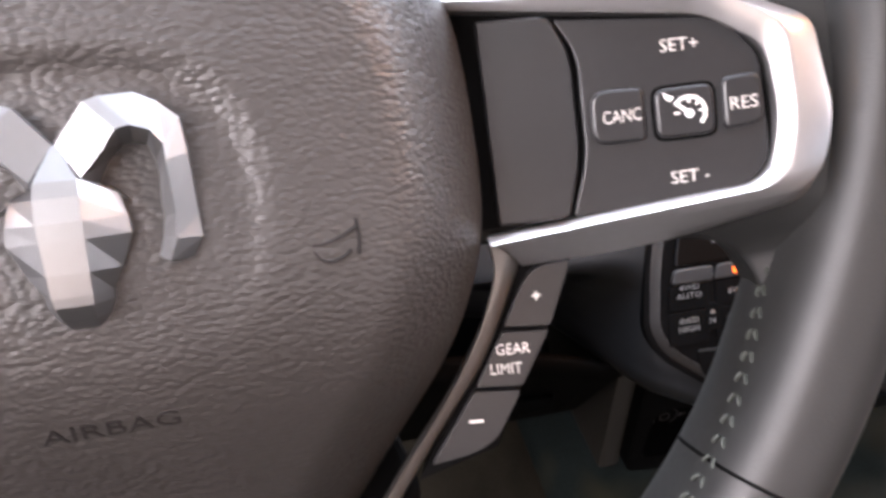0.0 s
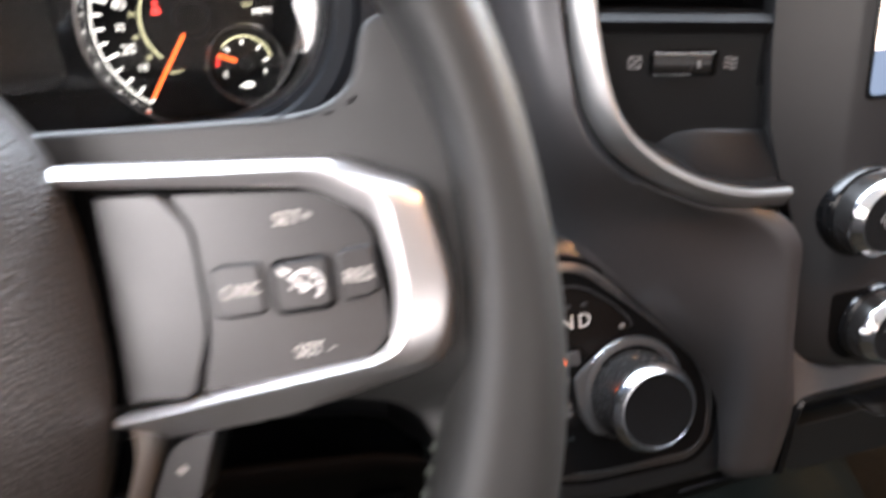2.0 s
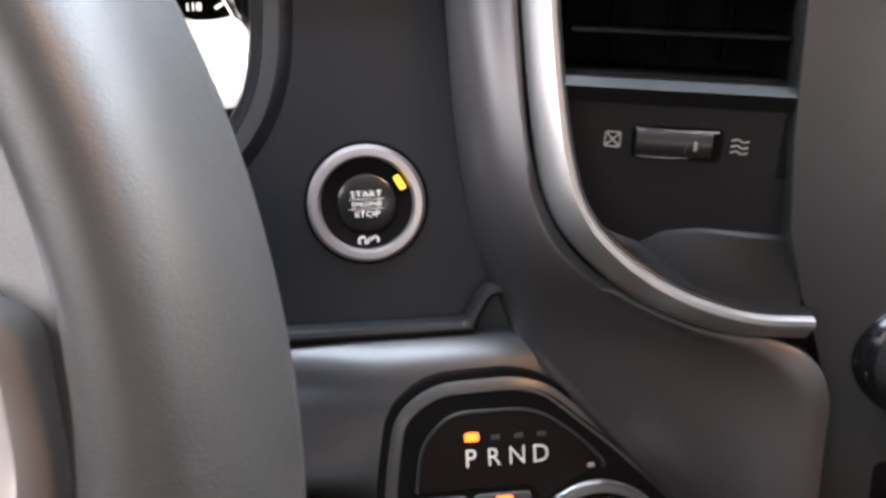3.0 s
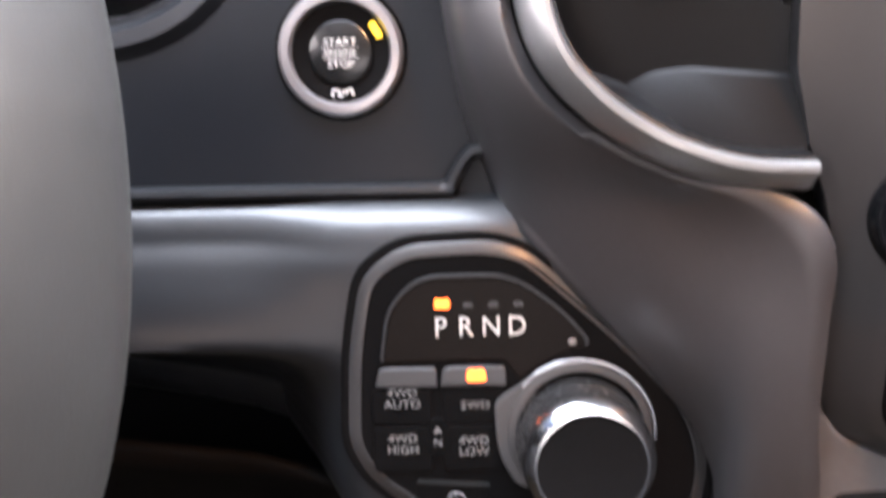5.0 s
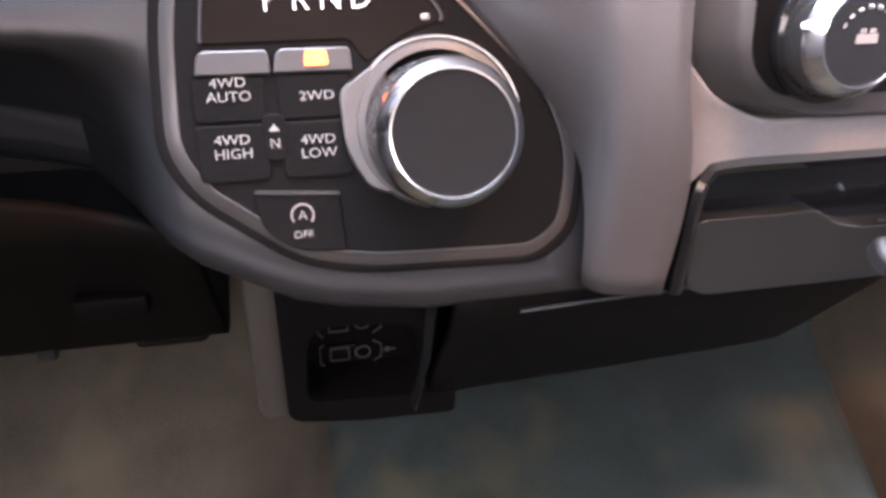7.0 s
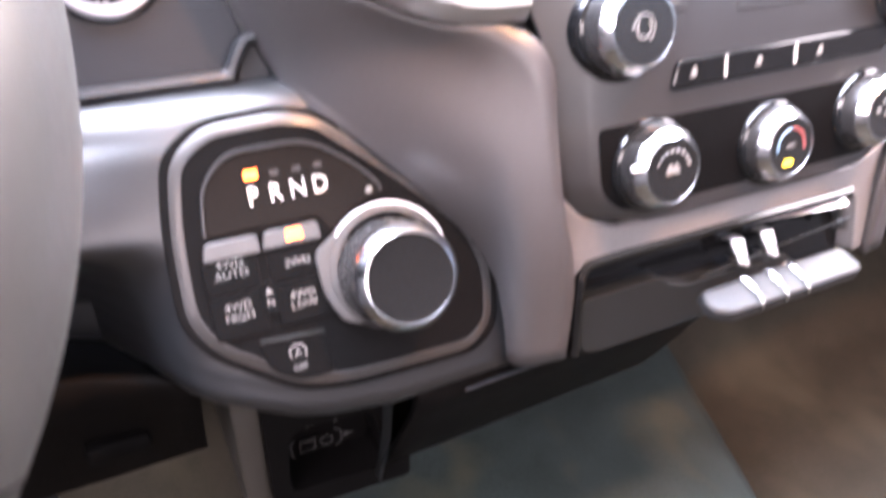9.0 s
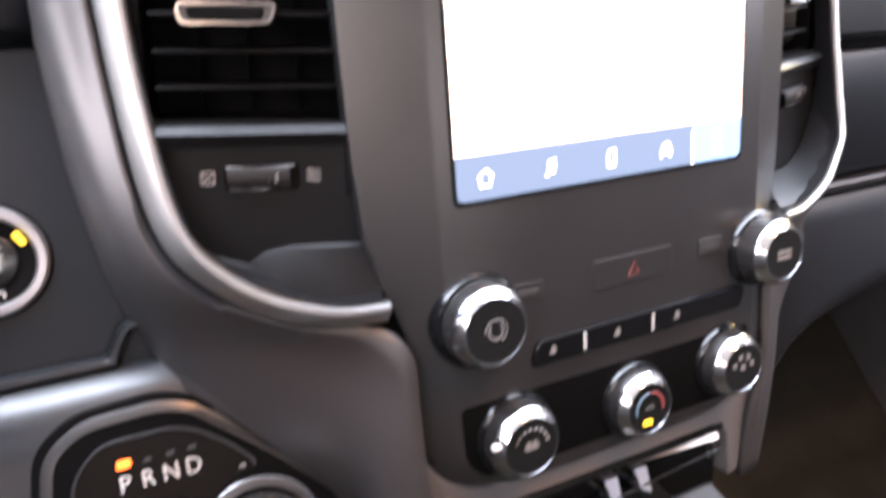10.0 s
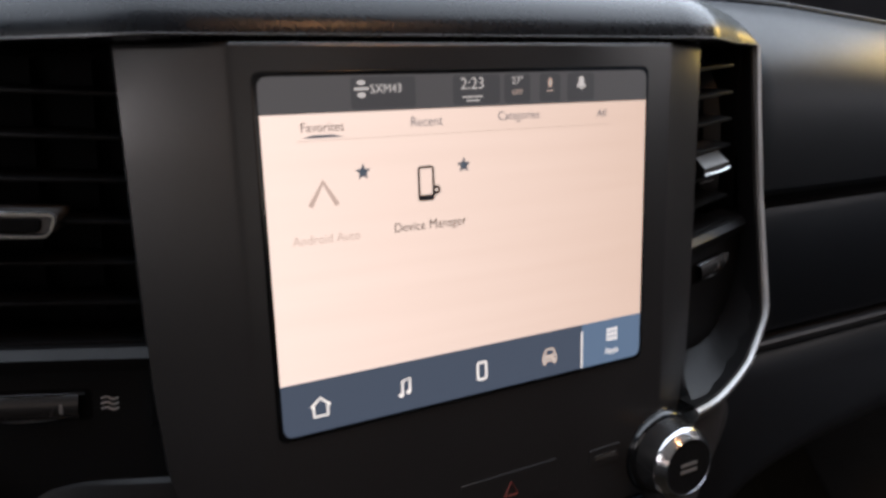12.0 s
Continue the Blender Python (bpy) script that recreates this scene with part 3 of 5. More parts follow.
part("glovebox_recess", box(640, 1395, 386, 420, 660, 800), BLACK, dash)
glove = part("glovebox_door", along([(392, 776), (379, 774), (375.5, 769), (372, 730), (368.5, 690), (370, 685), (384, 683)], far_xs), DASH, dash, "upper glovebox door, dark grained plastic")
thick(glove, 5)
part("trim_strip", sweep([(652, 366, 676), (1395, 366, 676)], [(-3.5, -10), (-3.5, 0), (-2, 1.4), (2, 1.4), (3.5, 0), (3.5, -10)], normal=(0, -1, 0)), SWITCH, dash, "dull silver strip under the glovebox door")
part("strip_gap", box(640, 1395, 376, 400, 660, 690), BLACK, dash)
def passenger_roll(x):
    """Height of the rounded lower edge: it climbs away from the centre stack."""
    return table(x, (560, 672, 688, 700, 726, 756, 794, 860, 1000, 1395), (508, 516, 540, 564, 584, 595, 604, 613, 618, 620))


low_xs = [562, 585, 610, 640, 665, 676, 684, 692, 700, 710, 722, 736, 752, 770, 794, 830, 870, 960, 1080, 1395]
rows = []
for x in low_xs:
    r = passenger_roll(x)
    rows.append([(x, 392, 671), (x, 372, 669), (x, 366, 664), (x, 360, 650), (x, 353, 0.45 * 650 + 0.55 * r + 4), (x, 346, r + 8), (x, 344.5, r), (x, 346.5, r - 9), (x, 356, r - 26), (x, 376, r - 42), (x, 450, r - 46)])
thick(part("passenger_lower_pad", loft(rows), PASSENGER_GREY, dash, "smooth grey lower dash in front of the passenger"), 5)

# ---- steering wheel ----
wheel = thing("steering_wheel", WHEEL, "black leather steering wheel with silver spoke trim and airbag pad", "steering wheel")


def fullness(t):
    """How full the rim is: 0 above the side spokes, 1 below them."""
    s = min(max((radians(12) - math.asin(math.sin(t))) / radians(34), 0), 1)
    return s * s * (3 - 2 * s)


def rim_point(t, a, grow=0.0):
    """A point of the rim at the angle t round the wheel and a round its full, slightly tilted section."""
    ra = 11.0 + 5.8 * fullness(t)
    R = 192.4 + 4.9 * fullness(t) - ra
    c, s = math.cos(a), math.sin(a)
    k = (abs(c) ** 2.58 + abs(s) ** 2.58) ** (-1 / 2.58)
    q, h = (ra + grow) * c * k, (25.9 + grow) * s * k
    lean = radians(13.1)
    q, h = q * math.cos(lean) - h * math.sin(lean), q * math.sin(lean) + h * math.cos(lean)
    return Vector((-0.5 + (R + q) * math.cos(t), 3.7 + (R + q) * math.sin(t), -11.4 + h + 22.3 * math.sin(t)))


turn = [2 * math.pi * j / 36 for j in range(36)]
rows = [[rim_point(2 * math.pi * i / 160, a) for a in turn] for i in range(161)]
part("rim", loft(rows, close=True), RIM_LEATHER, wheel, "thick black leather rim")
seam_t = radians(-32)
for t in (seam_t, math.pi - seam_t):
    c, s = math.cos(t), math.sin(t)
    ring = [rim_point(t, 2 * math.pi * j / 40, 0.15) for j in range(40)]
    bm = bmesh.new()
    tang = Vector((-s, c, 0))
    vs = [[bm.verts.new(Vector(p) + tang * d) for d in (-0.5, 0.5)] for p in ring]
    for i in range(40):
        bm.faces.new((vs[i][0], vs[(i + 1) % 40][0], vs[(i + 1) % 40][1], vs[i][1]))
    thick(part("rim_seam", bm, BLACK, wheel, "dark seam across the rim"), 0.4)


def stitches(path, along_mm, size, lean, r, up):
    """Crossed thread ends along a seam."""
    bms = []
    pts = [Vector(p) for p in path]
    for i in range(len(pts) - 1):
        t = (pts[i + 1] - pts[i]).normalized()
        nrm = Vector(up[i]) if isinstance(up, list) else Vector(up)
        s = t.cross(nrm).normalized()
        for sign in (-1, 1):
            mid = (pts[i] + pts[i + 1]) / 2 + s * sign * size * 0.5
            d = (t * lean + s * sign).normalized() * size * 0.5
            bms.append(sweep([mid - d, mid + nrm * r * 0.6, mid + d], rod(r, 5), normal=nrm))
    return join(*bms)


ts = [radians(-12.5 - 2.05 * k) for k in range(30)]
seam_a = lambda t: radians(table(-math.degrees(t), (12, 16, 22, 30, 70), (176, 168, 158, 151, 150)))
path = [rim_point(t, seam_a(t), 0.2) for t in ts]
ups = [(rim_point(t, seam_a(t), 3) - rim_point(t, seam_a(t), 0)).normalized() for t in ts]
part("stitching", stitches(path, 5, 2.8, 2.4, 0.55, ups), THREAD, wheel, "grey green thread along the inside of the rim")

# the airbag pad: a grained dome with a sunken field for the emblem
half = [(0, 80), (38, 77), (62, 67), (75, 50), (81, 34), (83.5, 8), (82.5, -16), (74, -42), (58, -70), (40, -98), (18, -110)]
loop = half + [(-u, v) for u, v in reversed(half[1:])]
loop = [(p.x, p.y) for p in curve([(*p, 0) for p in loop], 6, closed=True)]


def pad_height(s, u, v):
    e = max(0.0, (s - 0.70) / 0.30)
    d = max(-v - 10.0, 0.0)
    fall = 0.0072 * min(d, 40) ** 2 + 0.58 * max(d - 40, 0)
    h = 14 - 3.5 * s * s - 25 * e ** 1.9 - fall
    q = (abs(u / 34.0) ** 2.7 + abs((v - 0.2) / 28.5) ** 2.7) ** (1 / 2.7)
    k = min(max((1.09 - q) / 0.21, 0), 1)
    return h - (1.2 + 0.04 * v) * k * k * (3 - 2 * k)


rings = [1.0] + [1 - (i / 80) for i in range(1, 80)] + [0.012]
rows = []
for s in rings:
    rows.append([(u * s, v * s, pad_height(s, u * s, v * s)) for u, v in loop])
rows = [[(u, v, h - 16) for u, v, h in rows[0]]] + rows
bm = loft(rows, close=True)
part("airbag_pad", bm, PAD_LEATHER, wheel, "grained black horn pad with a sunken emblem field")
part("pad_back", lathe([(0, -22), (78, -22), (78, -52), (60, -66), (0, -66)], 48), BLACK, wheel)
part("steering_column", lathe([(0, -50), (52, -50), (56, -90), (62, -260), (0, -260)], 40, 0, -10), BLACK, wheel, "black column shroud behind the wheel")
# darker than the pad, for the shade inside the pressed letters
letters("AIRBAG", 3.6, 0, 0, 0, wheel, PRESSED_SHADE, m=mm(0, -40.5, 6.45, 27, 0, 0), raised=0.3, wide=1.45)

# horn sign: dark rods carry the shade of its pressed lines
hs = 12.7
horn = join(
    sweep(curve([(40.6, -9.9, hs), (43.5, -10.4, hs), (47.5, -9.3, hs), (51.1, -7.6, hs)], 5), rod(0.42, 6)),
    sweep(curve([(51.0, -6.0, hs), (51.3, -9.5, hs), (50.8, -13.1, hs)], 4), rod(0.38, 6)),
    sweep(curve([(42.4, -11.6, hs), (43.6, -13.2, hs), (45.6, -13.8, hs), (48.0, -13.2, hs), (49.5, -12.0, hs)], 5), rod(0.4, 6)))
part("horn_sign", horn, PRESSED_SHADE, wheel, "horn sign in dark lines for its pressed shade")

# chrome emblem, a plain faceted shape
def facets(rows, name, parent, label=""):
    ob = part(name, loft(rows), EMBLEM, parent, label)
    for f in ob.data.polygons:
        f.use_smooth = False
    return ob


head_rows = []
for v, w, c, h in ((13.4, 0.6, 0.4, 14.5), (7.0, 4.4, 3.7, 17.6), (4.1, 9.2, 3.8, 18.6), (-0.2, 10.4, 3.8, 19.2), (-3.4, 10.6, 3.7, 19.2), (-9.2, 8.1, 3.5, 19.0), (-13.2, 5.9, 3.4, 18.6), (-15.0, 5.8, 3.2, 18.3), (-17.6, 5.6, 2.8, 16.2), (-19.8, 4.3, 2.2, 13.0), (-20.2, 4.2, 2.0, 9.5)):
    head_rows.append([(-w, v, 9.5), (-w, v, max(h - 5.0, 10)), (-c, v, h), (c, v, h), (w, v, max(h - 5.0, 10)), (w, v, 9.5)])
emblem = facets(head_rows, "emblem", wheel, "faceted satin chrome emblem")
horn_rows = (((0.3, 13.4), (4.2, 7.1), (5.8, 5.3)), ((5.8, 20.4), (8.4, 11.6), (8.5, 10.0)), ((8.4, 21.2), (10.8, 14.9), (11.0, 12.3)), ((14.5, 21.3), (13.4, 15.4), (13.0, 12.6)), ((18.1, 19.4), (16.8, 14.2), (15.2, 12.0)),
             ((21.6, 16.2), (18.6, 11.6), (16.2, 9.0)), ((22.1, 9.8), (18.6, 8.6), (16.5, 6.2)), ((22.4, -1.8), (18.8, -1.0), (15.4, -1.5)), ((22.6, -5.8), (18.4, -5.4), (14.4, -4.6)), ((20.4, -9.3), (16.6, -9.4), (13.2, -7.8)))
for sg in (1, -1):
    rows = []
    for k, (o, c, i) in enumerate(horn_rows):
        top = 17.2 if k < 7 else 16.0
        rows.append([(sg * o[0], o[1], 9.5), (sg * o[0], o[1], top - 2.6), (sg * c[0], c[1], top), (sg * i[0], i[1], top - 4.6), (sg * i[0], i[1], 9.5)])
    rows.append([(p[0], p[1] - 0.8, 9.5) for p in rows[-1]])
    facets(rows, "horn", emblem)
    ear = [[(sg * (7.5 + 3.4 * t), 5.6 - 1.2 * t - w, 10 + 3.4 * (1 - t)), (sg * (8.4 + 3.2 * t), 4.4 - 2.4 * t, 14.2 - 1.6 * t), (sg * (8.0 + 2.6 * t), 2.0 - 1.6 * t + w, 10 + 2.0 * (1 - t))] for t, w in ((0, 0), (0.6, 0.2), (1.0, 1.0))]
    facets(ear, "ear", emblem)


def bent(points, n=5):
    """An open line with rounded bends; a point carries its radius."""
    out = [Vector(points[0][:2])]
    for a, p, c in zip(points, points[1:], points[2:]):
        p0, d1, d2 = Vector(p[:2]), Vector(a[:2]) - Vector(p[:2]), Vector(c[:2]) - Vector(p[:2])
        r = min(p[2], d1.length * 0.46, d2.length * 0.46)
        s, e = p0 + d1.normalized() * r, p0 + d2.normalized() * r
        out += [s * (1 - t) ** 2 + p0 * 2 * t * (1 - t) + e * t * t for t in [j / n for j in range(n + 1)]]
    return out + [Vector(points[-1][:2])]


def spoke(sg):
    """One side spoke: its leather arm, silver trim and switches."""
    on = sg < 0
    m = mm(130 * sg, 8, 0, 0, -18 * sg, 0)
    pts = [(-70, 45), (-54, 43.6), (-27, 41), (-2, 39, 6), (8, 39.5, 8), (16, 44, 8), (20.5, 59, 6), (41, 58, 4), (48, 30, 4), (48, -20, 4), (44, -42, 8), (34, -50, 8), (21, -49, 5), (19, -42, 6), (14.5, -36, 6), (6, -32, 6), (-50, -27), (-70, -27)]
    arm = plate(mirror_u(rp(pts, 3), on), -30, -9, 5, 4)
    bmesh.ops.triangulate(arm, faces=[f for f in arm.faces if len(f.verts) > 4])
    bmesh.ops.subdivide_edges(arm, edges=[e for e in arm.edges if e.calc_length() > 9], cuts=3)
    bmesh.ops.triangulate(arm, faces=[f for f in arm.faces if len(f.verts) > 4])
    for w in arm.verts:
        k = min(max((-w.co.y - 22) / 18, 0), 1)
        w.co.z -= 15 * k * k * (3 - 2 * k) * min(max((44 - abs(w.co.x)) / 20, 0), 1)
    part("spoke_arm", arm, RIM_LEATHER, wheel, "leather covered spoke", m)
    radii = (0, 5, 4, 7, 7, 20, 0)
    base = [(-54, 35.4), (11, 27.6), (29.8, 18.4), (33.4, -6.4), (29.4, -23.2), (-9.5, -31.4), (-41.0, -33.0)]
    rise = [(-54, 34.4), (10, 26.6), (28.6, 17.4), (32.3, -6), (27.6, -20.6), (-9.5, -24.6), (-44.2, -27.6)]
    crease = [(-53, 31.4), (9.0, 24.6), (22.2, 16.6), (23.8, -5.5), (20.2, -18.8), (-8, -21.8), (-47.4, -26.0)]
    inner = [(-52, 29.4), (5.2, 21.2), (18.2, 12.6), (20.4, -4.5), (17.0, -17.8), (-7, -19.9), (-48.4, -24.4)]
    lines = [bent([(u * sg, v, r) for (u, v), r in zip(ln, radii)]) for ln in (base, rise, crease, inner)]
    rows = []
    for b, e, c, i in zip(*lines):
        rows.append([(*b, -16), (*b, -8.5), (*(b.lerp(e, 0.45)), -5.0), (*(b.lerp(e, 0.86)), -1.2), (*e, -0.1), (*(e.lerp(c, 0.12)), 0.5), (*(e.lerp(c, 0.9)), 2.5), (*c, 2.75), (*(c.lerp(i, 0.15)), 2.6), (*(c.lerp(i, 0.85)), 1.1), (*i, 0.6), (*i, -14)])
    trim = part("spoke_trim", loft(rows if sg > 0 else rows[::-1], close=True), SATIN, wheel, "satin silver spoke trim with chamfered corners", m)
    left = curve([(u * sg, v, 0) for u, v in ((-48.6, -26.6), (-48.2, -34.8), (-52.4, -46.2), (-58.6, -57.6), (-68.5, -72.0), (-78.0, -84.4), (-99, -114))], 5)
    right = curve([(u * sg, v, 0) for u, v in ((-40.6, -30.4), (-43.6, -37.0), (-48.4, -47.5), (-54.7, -59.1), (-64.5, -72.1), (-73.0, -83.6), (-93, -112))], 5)
    rows = [[(p.x, p.y, -18), (p.x, p.y, -6.2), *[(*(p.lerp(q, t).xy), -4.6 - 3.4 * t * t) for t in (0.08, 0.3, 0.6, 0.9)], (q.x, q.y, -9.0), (q.x, q.y, -18)] for p, q in zip(left, right)]
    part("trim_leg", loft(rows, close=True), LEG_SATIN, wheel, "dull bronze tinted lower leg of the trim", m)
    part("switch_well", plate(mirror_u([(-53, 31), (20, 22), (21, -19), (-52, -23)], on), -14, -5), BLACK, wheel, "", m)
    blank = [(-46.2, 26.6, 1), (-29, 24.6, 2), (-24.4, 16.5, 4), (-24.2, -7.5, 5), (-28.3, -21.6, 2), (-45.3, -22, 1)]
    rest = plate(mirror_u(rp(blank, 3), on), -8, 1.2, 5.0, 6)
    for w in rest.verts:
        if w.co.z > -4:
            w.co.z += 3.0 - 0.062 * (abs(w.co.x) - 35.5) ** 2
    part("blank_switch", rest, SWITCH, wheel, "plain dark thumb rest beside the switches", m)
    pad = [(-28, 24.3, 1), (9.3, 20.0, 5), (17, 11, 3), (18, -13, 4), (13, -18.2, 4), (5, -20.0, 4), (-27.2, -21.6, 1), (-23, -8, 5), (-23.2, 16, 4)]
    sw = part("cruise_switch_plate", plate(mirror_u(rp(pad, 3), on), -8, -0.8, 1.0, 2), SWITCH, wheel, "dark cruise control switch plate", m)
    low = [
        ("plus_button", [(-39.5, -33.5, 5), (-28.8, -32.3, 1), (-35.4, -48.6, 1), (-47.2, -48.1, 1)]),
        ("gear_limit_button", [(-47.6, -49.2, 1), (-35.8, -49.6, 1), (-43.8, -63.5, 1), (-55.8, -63.2, 1)]),
        ("minus_button", [(-56.4, -64.2, 1), (-44.4, -64.6, 1), (-51.6, -77.0, 7), (-58, -80.5, 4), (-69.5, -82.8, 1)])]
    made = [part(nm, plate(mirror_u(rp(pp, 1.5), on), -16, -6.8, 1.2, 2), SWITCH, wheel, "dark push button", m) for nm, pp in low]
    part("button_bed", plate(mirror_u([(-40, -31), (-28, -31), (-52, -80), (-74, -88)], on), -22, -10), BLACK, wheel, "", m)
    if on:
        return
    canc = part("cancel_button", plate(rp([(-21.3, 7.2, 4), (-9, 6.6, 2), (-9, -5.6, 2), (-21.5, -5.6, 4)], 3), -2, 0.3, 0.9, 3), SWITCH, sw)
    res = part("resume_button", plate(rp([(8.2, 6.6, 2), (17, 7.2, 3), (17.2, -4.4, 3), (8.2, -5.4, 2)], 3), -2, 0.3, 0.9, 3), SWITCH, sw)
    crz = part("cruise_button", plate(rrect(-0.3, 0, 13.2, 11.4, 2.6), -2, 0.7, 0.8, 3), SWITCH, sw)
    part("button_groove", plate(rrect(-0.3, 0, 14.6, 12.8, 3), -0.9, -0.62), BLACK, sw)
    letters("CANC", 2.9, -14.4, 0.6, 0.3, canc, SOFT_PRINT, turn=1, wide=0.76)
    letters("RES", 2.9, 12.7, 0.5, 0.3, res, SOFT_PRINT, turn=1)
    letters("SET+", 2.9, -0.3, 15.2, -0.8, sw, SOFT_PRINT, turn=-1.5)
    letters("SET -", 2.9, 0.0, -14.8, -0.8, sw, SOFT_PRINT, turn=1)
    # speedometer sign with an arrow
    bms = [sweep([(0.6 + 3.6 * math.cos(t), -0.4 + 3.6 * math.sin(t), 0.75) for t in [radians(-45 + 27 * k) for k in range(8)]], rod(0.42, 6)),
           sweep([(0.6, -0.6, 0.75), (-2.6, 2.2, 0.75)], rod(0.45, 6)), lathe([(0, 1.1), (1.0, 1.1), (1.0, 0.6)], 12, 0.6, -0.6)]
    bms += [sweep([(0.6 + 3.4 * math.cos(t), -0.4 + 3.4 * math.sin(t), 0.75), (0.6 + 2.2 * math.cos(t), -0.4 + 2.2 * math.sin(t), 0.75)], rod(0.3, 5)) for t in (0.1, 0.8, 1.57, 3.1)]
    bms += [plate([(-5.0, 4.6), (-2.6, 3.4), (-3.4, 2.4), (-4.6, 3.2)], 0.7, 0.9)]
    part("speed_sign", join(*bms), PRINT, crz)
    letters("+", 3.4, -38.2, -40.6, -6.8, made[0], PRINT)
    letters("GEAR", 2.8, -45.4, -53.6, -6.8, made[1], PRINT, wide=0.88)
    letters("LIMIT", 2.8, -47.6, -58.6, -6.8, made[1], PRINT, wide=0.88)
    part("minus_sign", box(-58.4, -54.8, -72.2, -71.5, -6.9, -6.65), PRINT, made[2])


spoke(1)
spoke(-1)
# stitches along the top edge of the spoke: dark rods stand for the shade in their dimples
seam = curve([(98, 47, -23.6), (110, 46.9, -18.6), (120, 46.8, -14.4), (129, 46.6, -10.9), (135, 46.0, -7.9), (141, 45.8, -5.6), (146, 46.9, -3.7), (149, 50.1, -3.0), (150.5, 52.6, -3.2)], 12)
dashes, gone = [], 0.0
for a, c in zip(seam, seam[1:]):
    gone += (c - a).length
    if gone > 5.6:
        gone = 0.0
        d = (c - a).normalized()
        dashes.append(sweep([a - d * 1.1, a + Vector((0, 0.05, 0.1)), a + d * 1.1], rod(0.42, 6), normal=(0, 0.3, 0.95)))
part("stitching", join(*dashes), DIMPLE_SHADE, wheel, "stitches along the top of the spoke, dark rods for their shaded dimples")
for sg in (1, -1):
    low = [(20 * sg, -95), (60 * sg, -72), (66 * sg, -90), (44 * sg, -172), (20 * sg, -172)]
    part("lower_spoke", plate(rp(low, 4), -70, -50, 3), BLACK, wheel, "black plastic lower spoke")

# ---- instrument cluster ----
DIAL = START @ mm(-103, 66, -68)
cluster = thing("instrument_cluster", DIAL, "black instrument cluster with lit speedometer and fuel gauge", "instrument cluster")
part("backing", plate(rp([(-262, -62, 30), (70, -62, 50), (76, 80, 40), (-268, 80, 40)], 40, 8), -12, -2), BLACK, cluster)
part("dial_face", lathe([(0, 0), (52, 0), (52, -3)], 72), BLACK, cluster, "black speedometer face")
part("dial_ring", lathe([(51, -2), (51.5, 6), (53, 9), (55, 9), (57.5, 3), (58, -3)], 84), CHROME, cluster, "chrome speedometer ring")
speed = lambda n: radians(236 - 1.8 * n)
bms = []
for n in range(0, 121, 5):
    t, long_ = speed(n), (6.5 if n % 20 == 0 else 4.2 if n % 10 == 0 else 4.0)
    c, s = math.cos(t), math.sin(t)
    bms.append(sweep([(47.5 * c, 47.5 * s, 0.3), ((47.5 - long_) * c, (47.5 - long_) * s, 0.3)], rod(0.55 if n % 10 else 0.7, 4)))
bms.append(sweep([(48.6 * math.cos(speed(n)), 48.6 * math.sin(speed(n)), 0.3) for n in range(0, 121, 3)], rod(0.35, 4)))
part("speed_ticks", join(*bms), DIAL_WHITE, cluster)
part("inner_ring", sweep([(25.5 * math.cos(speed(n)), 25.5 * math.sin(speed(n)), 0.4) for n in range(6, 121, 3)], rod(0.45, 5)), DIAL_CREAM, cluster)
for n in range(10, 121, 10):
    t = speed(n)
    letters(str(n), 5.0 if n % 20 == 0 else 3.6, 35.5 * math.cos(t), 35.5 * math.sin(t), 0.3, cluster, DIAL_WHITE, name="speed_figure")
for n in range(20, 201, 20):
    t = speed(n * 0.6214)
    letters(str(n), 2.3, 29.3 * math.cos(t), 29.3 * math.sin(t) - 1, 0.3, cluster, DIAL_CREAM, name="small_figure")
letters("km/h", 2.2, -12.0, -25.5, 0.3, cluster, DIAL_CREAM)
letters("MPH", 3.4, 36, 1, 0.3, cluster, DIAL_WHITE)
t = speed(0)
part("needle", sweep([(9 * math.cos(t), 9 * math.sin(t), 4), (46 * math.cos(t), 46 * math.sin(t), 2.5)], rod(1.0, 5, 0.6)), NEEDLE, cluster, "glowing orange needle at rest")
part("needle_hub", lathe([(0, 7), (8, 7), (9.5, 3), (9.5, 0)], 32), BLACK, cluster)
part("warning_light", join(plate(ell(-16.8, 9.2, 1.3, 1.3, 14), 0.2, 0.6), plate(rp([(-19.2, 3.4), (-14.4, 3.4), (-15.2, 7.4), (-18.4, 7.4)], 0.7, 2), 0.2, 0.6)), LED_RED, cluster, "red belt warning light")
fu, fv = 23, -25
fuel = part("fuel_gauge", lathe([(0, 3), (18, 3), (18, -2)], 48, fu, fv), BLACK, cluster, "small black fuel gauge")
part("ring", lathe([(17.8, 2), (18.2, 7), (19.6, 8.5), (21.3, 6), (21.8, -2)], 56, fu, fv), CHROME, fuel)
part("gauge_arc", sweep([(fu + 14.2 * math.cos(t), fv + 14.2 * math.sin(t), 3.2) for t in [radians(10 + 16 * k) for k in range(9)]], rod(0.4, 4)), DIAL_CREAM, fuel)
part("gauge_ticks", join(*[sweep([(fu + 12.5 * math.cos(t), fv + 12.5 * math.sin(t), 3.2), (fu + 9.8 * math.cos(t), fv + 9.8 * math.sin(t), 3.2)], rod(0.5, 4)) for t in (0.1, 0.75, 1.57, 2.35)]), DIAL_WHITE, fuel)
part("low_mark", sweep([(fu + 14 * math.cos(t), fv + 14 * math.sin(t), 3.2) for t in (2.75, 2.95, 3.15)], rod(0.7, 4)), LED_RED, fuel)
